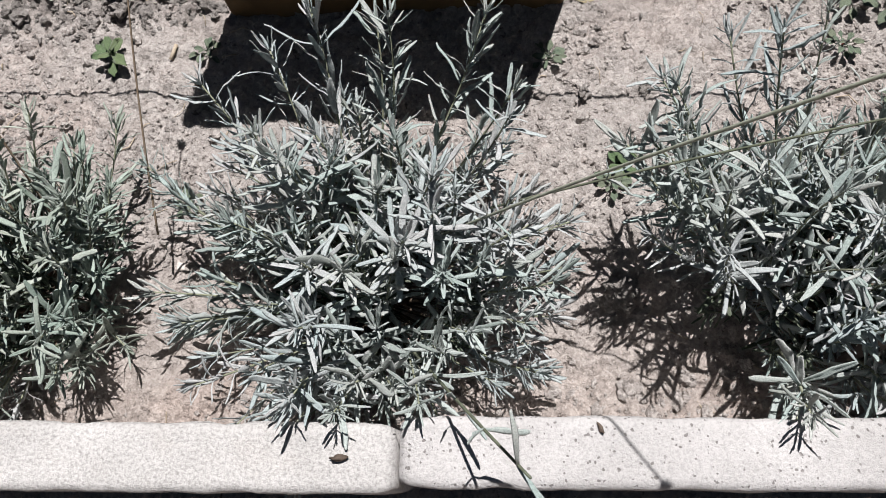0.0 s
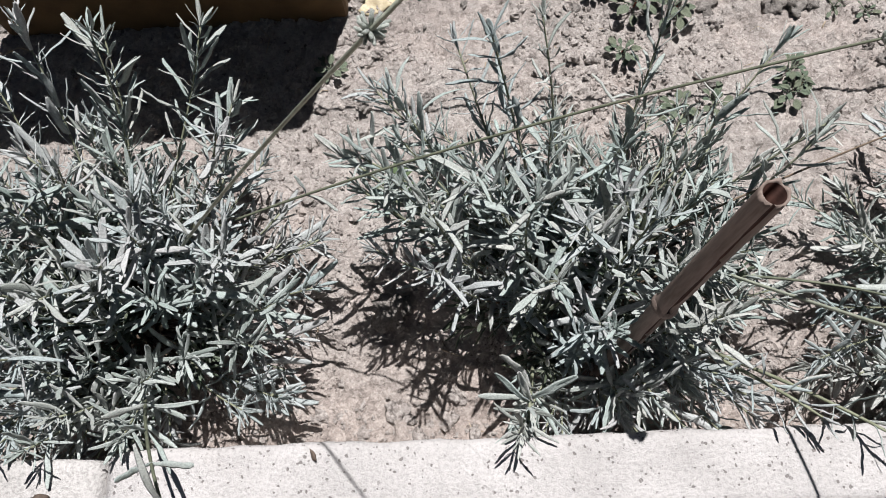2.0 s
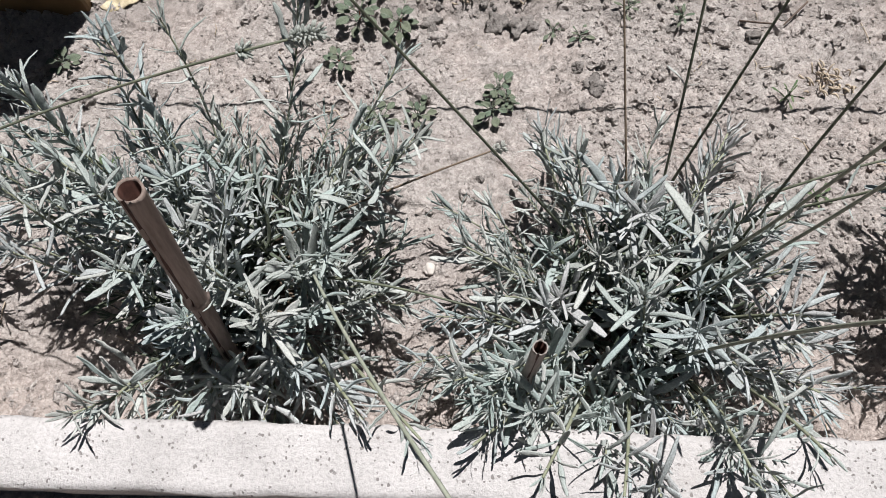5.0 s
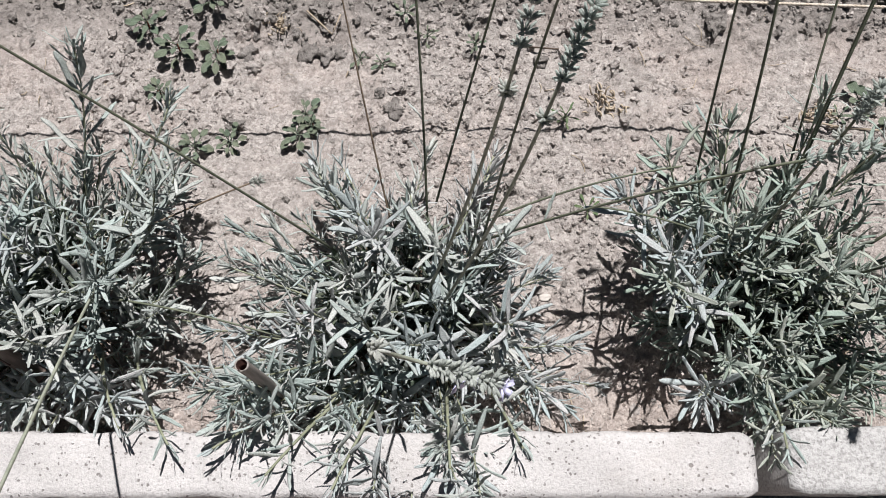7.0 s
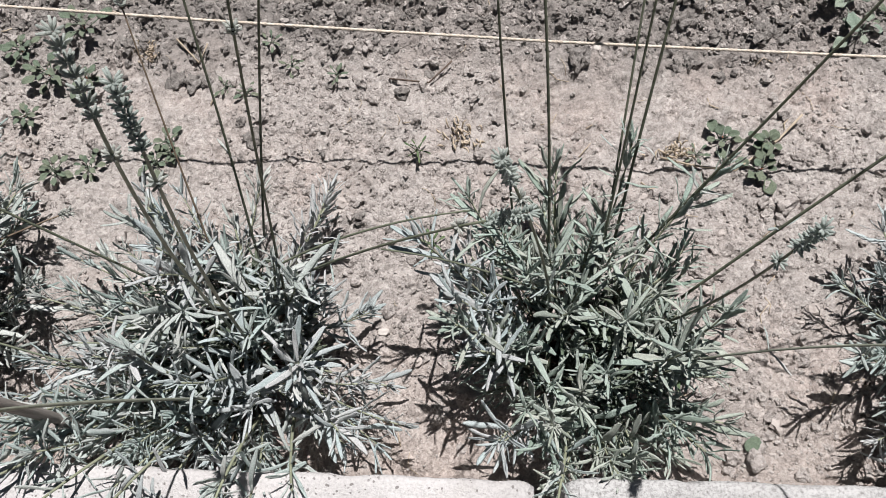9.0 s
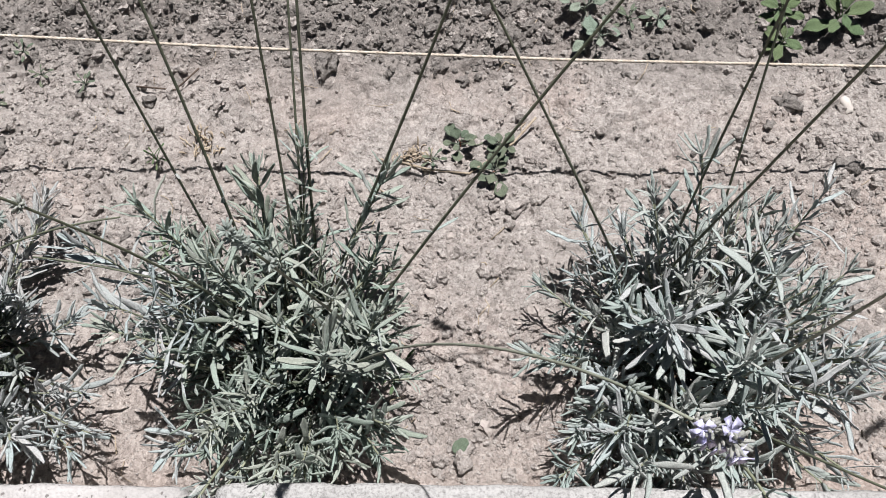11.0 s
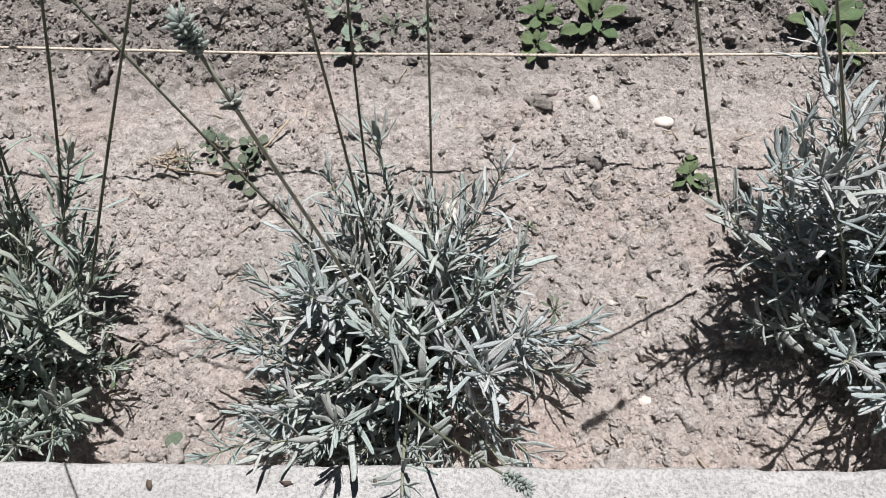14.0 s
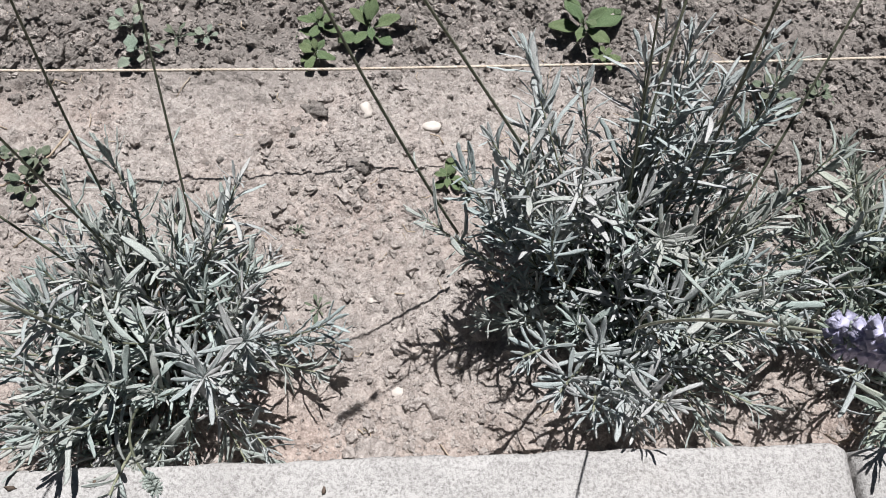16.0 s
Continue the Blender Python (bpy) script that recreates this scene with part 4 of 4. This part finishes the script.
def weed(kind, x, y, size):
    rng = random.Random(int(x * 1000) + int(y * 7000))
    ratio, mat, count, rise = WEED_SHAPES[kind]
    w = tagged(new("weed"), WEED_LABELS[kind] + " on dry soil" if kind != "small" else WEED_LABELS[kind], "weed", "weeds in the bed")
    size *= {"oval": 0.82, "leafy": 1.05, "round": 0.72}.get(kind, 0.82)
    w.matrix_basis = pose(x, y, soil_height(x, y), 0, 0, rng.uniform(0, 360))
    high = size * rise
    v, f = tube(bezier((0, 0, -0.005), (0.002, 0, high * 0.4), (0, 0.002, high * 0.8), 5), [0.0012, 0.0011, 0.001, 0.0009, 0.0006], 5)
    part("stem", mesh_of("stem", v, f, RED if kind in ("oval", "mallow") else mat), w)
    for k in range(count):
        s = (k + 0.6) / count
        az = k * 2.4 + rng.uniform(-0.3, 0.3)
        up = radians(rng.uniform(5, 30) + 35 * s)
        d = Vector((math.cos(az) * math.cos(up), math.sin(az) * math.cos(up), math.sin(up)))
        p0 = Vector((0, 0, high * 0.75 * s))
        p1 = p0 + d * size * rng.uniform(0.3, 0.7) * (1.1 - 0.5 * s) * (0.35 if kind == "leafy" else 1.0)
        v, f = tube([p0, p0.lerp(p1, 0.5) + Vector((0, 0, 0.001)), p1], 0.0006, 4)
        st = part("leaf_stalk", mesh_of("leaf_stalk", v, f, mat), w)
        flat = Vector((d.x, d.y, d.z * 0.5)).normalized()
        part("leaf", rng.choice(WEED_LEAVES[kind]), st, leaf_frame(p1, flat, Vector((0, 0, 1)), size * rng.uniform(0.5, 0.9) * (1.05 - 0.35 * s) * (1.25 if kind == "leafy" else 0.8)))


WEEDS_WEST = [
    ("round", 0.128, 0.378, 0.028), ("round", 0.184, 0.232, 0.024), ("leafy", 0.197, 0.252, 0.018), ("round", -0.238, 0.221, 0.022),
    ("leafy", -0.336, 0.388, 0.022), ("round", -0.238, 0.398, 0.026), ("round", 0.584, 0.352, 0.026), ("round", 0.578, 0.326, 0.028),
    ("oval", 0.592, 0.338, 0.018), ("round", 0.467, 0.312, 0.028), ("round", 0.504, 0.317, 0.025), ("oval", 0.438, 0.432, 0.034),
    ("oval", 0.48, 0.428, 0.032), ("oval", 0.473, 0.488, 0.034), ("oval", 0.4, 0.463, 0.028), ("oval", 0.422, 0.378, 0.022),
    ("small", 0.693, 0.475, 0.02), ("small", 0.718, 0.446, 0.018), ("small", 0.641, 0.424, 0.018), ("small", 0.668, 0.413, 0.018),
    ("small", 0.772, 0.432, 0.02), ("narrow", 0.867, 0.339, 0.022), ("seedling", 0.887, 0.236, 0.022),
]
WEEDS_EAST = [
    ("mallow", 1.192, 0.361, 0.030), ("mallow", 1.238, 0.354, 0.027), ("mallow", 1.23, 0.326, 0.03), ("small", 1.164, 0.343, 0.02),
    ("pale", 1.331, 0.515, 0.036), ("pale", 1.346, 0.486, 0.034), ("pale", 1.414, 0.512, 0.026), ("small", 1.38, 0.51, 0.026),
    ("leafy", 1.547, 0.518, 0.024), ("leafy", 1.545, 0.478, 0.022), ("leafy", 1.608, 0.505, 0.034), ("leafy", 1.855, 0.493, 0.042),
    ("leafy", 1.876, 0.453, 0.02), ("leafy", 1.692, 0.309, 0.02), ("round", 1.712, 0.301, 0.018), ("small", 1.53, 0.259, 0.012),
    ("small", 1.554, 0.172, 0.018), ("round", 2.111, 0.399, 0.028), ("mallow", 2.06, 0.4, 0.028), ("round", 1.97, 0.236, 0.018),
    ("round", 2.004, 0.232, 0.018), ("small", 2.064, 0.27, 0.02), ("small", 1.98, 0.33, 0.022), ("small", 2.018, 0.367, 0.024),
]
WEEDS_IN_ROW = [("leafy", -0.43, 0.14, 0.05), ("narrow", 1.135, 0.115, 0.03)]
for kind, x, y, size in WEEDS_WEST + WEEDS_EAST + WEEDS_IN_ROW:
    weed(kind, x, y, size)


# ---------------------------------------------------------------- stones and litter
STONES_LARGE = [
    ("w", 0.569, 0.168, 0.012),
    ("p", 0.553, 0.237, 0.008),
    ("w", 0.522, 0.158, 0.009),
    ("p", 1.251, 0.286, 0.013),
    ("w", 0.520, 0.157, 0.008),
    ("w", 0.840, 0.144, 0.007),
    ("w", 1.603, 0.400, 0.017),
    ("w", 1.676, 0.381, 0.012),
    ("w", 1.639, 0.147, 0.005),
    ("w", 1.608, 0.178, 0.006),
    ("p", 1.717, 0.138, 0.013),
    ("p", 1.126, 0.224, 0.009),
    ("w", 1.453, 0.273, 0.016),
    ("w", -0.241, 0.156, 0.008),
    ("p", -0.171, 0.095, 0.012),
    ("p", -0.226, 0.093, 0.007),
    ("p", -0.244, 0.061, 0.006),
    ("w", 1.634, 0.084, 0.006),
    ("p", 1.644, 0.070, 0.006),
    ("w", 0.824, 0.159, 0.004),
    ("g", 1.195, 0.440, 0.009),
    ("w", 1.063, 0.474, 0.006),
    ("p", 1.220, 0.217, 0.009),
]
STONES_OTHER = [
    ("g", 0.187, 0.125, 0.024),
    ("g", 1.545, 0.406, 0.015),
    ("g", 1.594, 0.328, 0.018),
    ("p", 1.612, 0.024, 0.017),
    ("p", 1.199, 0.034, 0.013),
    ("g", 0.681, 0.357, 0.011),
    ("g", 0.845, 0.415, 0.012),
    ("p", 0.193, 0.033, 0.012),
    ("p", -0.212, 0.090, 0.006),
    ("w", 1.949, 0.021, 0.005),
    ("g", 0.513, 0.433, 0.014),
    ("g", 0.583, 0.433, 0.016),
    ("g", 0.603, 0.429, 0.012),
    ("g", 0.615, 0.436, 0.016),
    ("p", 0.519, 0.415, 0.010),
    ("p", 2.024, 0.279, 0.014),
    ("g", -0.235, 0.335, 0.007),
    ("p", 0.119, 0.310, 0.007),
    ("g", 0.618, 0.427, 0.010),
    ("w", 0.539, 0.041, 0.006),
    ("g", 0.841, 0.256, 0.008),
    ("g", 1.672, 0.242, 0.005),
    ("g", 1.108, 0.480, 0.007),
    ("p", 1.717, 0.374, 0.010),
]
STONE_LOOK = {"w": (STONE_WHITE, "small whitish stone lying on the soil"), "p": (CRUMB, "hard pale clod of dry earth on the soil"),
              "g": (CLOD, "hard grey-brown clod of earth on the soil")}
for kind, x, y, r in STONES_LARGE + STONES_OTHER:
    rng = random.Random(int(x * 5000 + y * 900))
    r *= 0.72
    v, f = lump_geo(rng, r, 0.55, 0.3 if kind == "w" else 0.9, 3)
    ob = new("stone" if kind == "w" else "earth_clod", mesh_of("stone", v, f, STONE_LOOK[kind][0]))
    tagged(ob, STONE_LOOK[kind][1], "stone" if kind == "w" else "clod", "stones in the bed" if kind == "w" else "clods in the bed")
    wide = Matrix.Diagonal((0.8, 1.3, 1.0, 1)) if kind == "w" and r > 0.01 else Matrix.Identity(4)
    ob.matrix_basis = pose(x, y, soil_height(x, y) + r * 0.16, 0, 0, rng.uniform(-25, 25) if kind == "w" else rng.uniform(0, 360)) @ wide


def crumpled_leaf(x, y, size, name, label, mat, seed, rise=0.3):
    """A dry crumpled leaf lying on the soil."""
    rng = random.Random(seed)
    n, verts, faces = 13, [], []
    for side in (1, -1):
        for i in range(n):
            for j in range(n):
                u, v = 2 * i / (n - 1) - 1, 2 * j / (n - 1) - 1
                k = 1 / max(1, math.hypot(u, v) / max(abs(u), abs(v), 1e-6)) if (u or v) else 1
                p = Vector((u * k * size, v * k * size * 0.7, 0)) * (1 + 0.18 * noise.noise(Vector((u * 2, v * 2, seed))))
                z = rise * size * (0.5 * noise.noise(Vector((u * 2.2, v * 2.2, seed + 5))) + 0.28 * noise.noise(Vector((u * 6, v * 6, seed + 9)))) + 0.2 * rise * size
                verts.append((p.x, p.y, z + 0.0004 * side))
    m = n * n
    for i in range(n - 1):
        for j in range(n - 1):
            a = i * n + j
            faces.append((a, a + n, a + n + 1, a + 1))
            faces.append((m + a, m + a + 1, m + a + n + 1, m + a + n))
    rim = list(range(n)) + [i * n + n - 1 for i in range(1, n)] + [(n - 1) * n + j for j in range(n - 2, -1, -1)] + [i * n for i in range(n - 2, 0, -1)]
    for a, b in zip(rim, rim[1:] + rim[:1]):
        faces.append((a, b, b + m, a + m))
    ob = tagged(new(name, mesh_of(name, verts, faces, mat)), label, "dry leaf")
    ob.matrix_basis = pose(x, y, soil_height(x, y) + 0.003, 0, 0, rng.uniform(0, 180))
    return ob


crumpled_leaf(0.178, 0.466, 0.03, "dry_leaf", "crumpled pale yellow dry leaf beside the board", DRY_LEAF, 3, 0.35)
crumpled_leaf(1.196, 0.043, 0.009, "fallen_leaf", "grey-green fallen leaf on the soil", WEED_GREY, 8, 0.3)


def twig(points, r, label, mat=DRY):
    v, f = tube(points, r, 6)
    tagged(new("twig", mesh_of("twig", v, f, mat)), label, "twig")


def on_soil(x, y, up=0.002):
    return (x, y, soil_height(x, y) + up)


twig([on_soil(1.126, 0.341, 0.006), on_soil(1.16, 0.33, 0.004), on_soil(1.203, 0.325, 0.004), on_soil(1.25, 0.36, 0.006), on_soil(1.274, 0.385, 0.012)], 0.0013, "dry pale twig lying on the soil beside weeds")
twig([on_soil(-0.277, 0.388, 0.003), on_soil(-0.271, 0.404, 0.004)], 0.0022, "short pale stub of dry stick on soil")
twig([on_soil(0.83, 0.43, 0.002), on_soil(0.875, 0.425, 0.006), on_soil(0.9, 0.45, 0.01)], 0.0011, "thin brown twig on the soil", BROWN_BIT)
twig([on_soil(0.58, 0.48, 0.004), on_soil(0.61, 0.45, 0.008), on_soil(0.62, 0.47, 0.01)], 0.0011, "thin dry grass stem among clods")


def dry_tuft(x, y, size):
    """A withered seedling: a heap of thin curled straw-coloured leaves."""
    rng = random.Random(int(x * 1000))
    tuft = tagged(new("withered_seedling"), "withered straw-coloured seedling on the soil", "dead plant")
    tuft.matrix_basis = pose(x, y, soil_height(x, y))
    for k in range(44):
        az, l = rng.uniform(0, 6.28), size * rng.uniform(0.2, 0.5)
        at = Vector((rng.gauss(0, 0.35) * size, rng.gauss(0, 0.3) * size, 0))
        twist = rng.uniform(-1.6, 1.6)
        v, f = tube(bezier(at, at + Vector((0.6 * l * math.cos(az), 0.6 * l * math.sin(az), rng.uniform(0.003, 0.014))),
                           at + Vector((l * math.cos(az + twist), l * math.sin(az + twist), rng.uniform(0.0, 0.01))), 5), [0.0004, 0.0009, 0.0011, 0.0009, 0.0004], 4)
        part("blade", mesh_of("blade", v, f, DRY), tuft)


dry_tuft(0.914, 0.362, 0.026)
dry_tuft(1.142, 0.347, 0.024)
dry_tuft(0.545, 0.47, 0.022)

# short straws, dead leaves and rootlets everywhere on the soil
rng = random.Random(77)
verts, faces = [], []
for k in range(260):
    x, y = rng.uniform(-0.55, 2.3), rng.uniform(0.01, 0.55)
    az, l = rng.uniform(0, 6.28), rng.uniform(0.006, 0.03)
    dx, dy = l * math.cos(az), l * math.sin(az)
    b = rng.uniform(-0.3, 0.3)
    v, f = tube([on_soil(x, y, 0.0012), on_soil(x + dx / 2 - b * dy, y + dy / 2 + b * dx, 0.0022), on_soil(x + dx, y + dy, 0.0012)], rng.uniform(0.0003, 0.0008), 4)
    n = len(verts)
    verts += v
    faces += [tuple(i + n for i in q) for q in f]
tagged(new("straw_litter", mesh_of("straw_litter", verts, faces, DRY)), "short dry straws and rootlets scattered over soil", "litter", kind="stuff")

# small bits lying on the kerb
for x, y, l in ((-0.044, -0.031, 0.009), (0.147, -0.009, 0.005), (1.342, -0.010, 0.006), (1.239, -0.013, 0.007), (1.586, -0.02, 0.005), (1.407, -0.008, 0.004)):
    rng = random.Random(int(x * 1000))
    v, f = lump_geo(rng, l * 0.6, 0.4, 0.7, 2)
    ob = tagged(new("debris_bit", mesh_of("debris_bit", [(p[0] * 1.3, p[1] * 0.6, p[2]) for p in v], f, BROWN_BIT)), "dark brown dry bit lying on the kerb", "debris", "bits on the kerb")
    ob.matrix_basis = pose(x, y, 0.142, 0, 0, rng.uniform(0, 180))
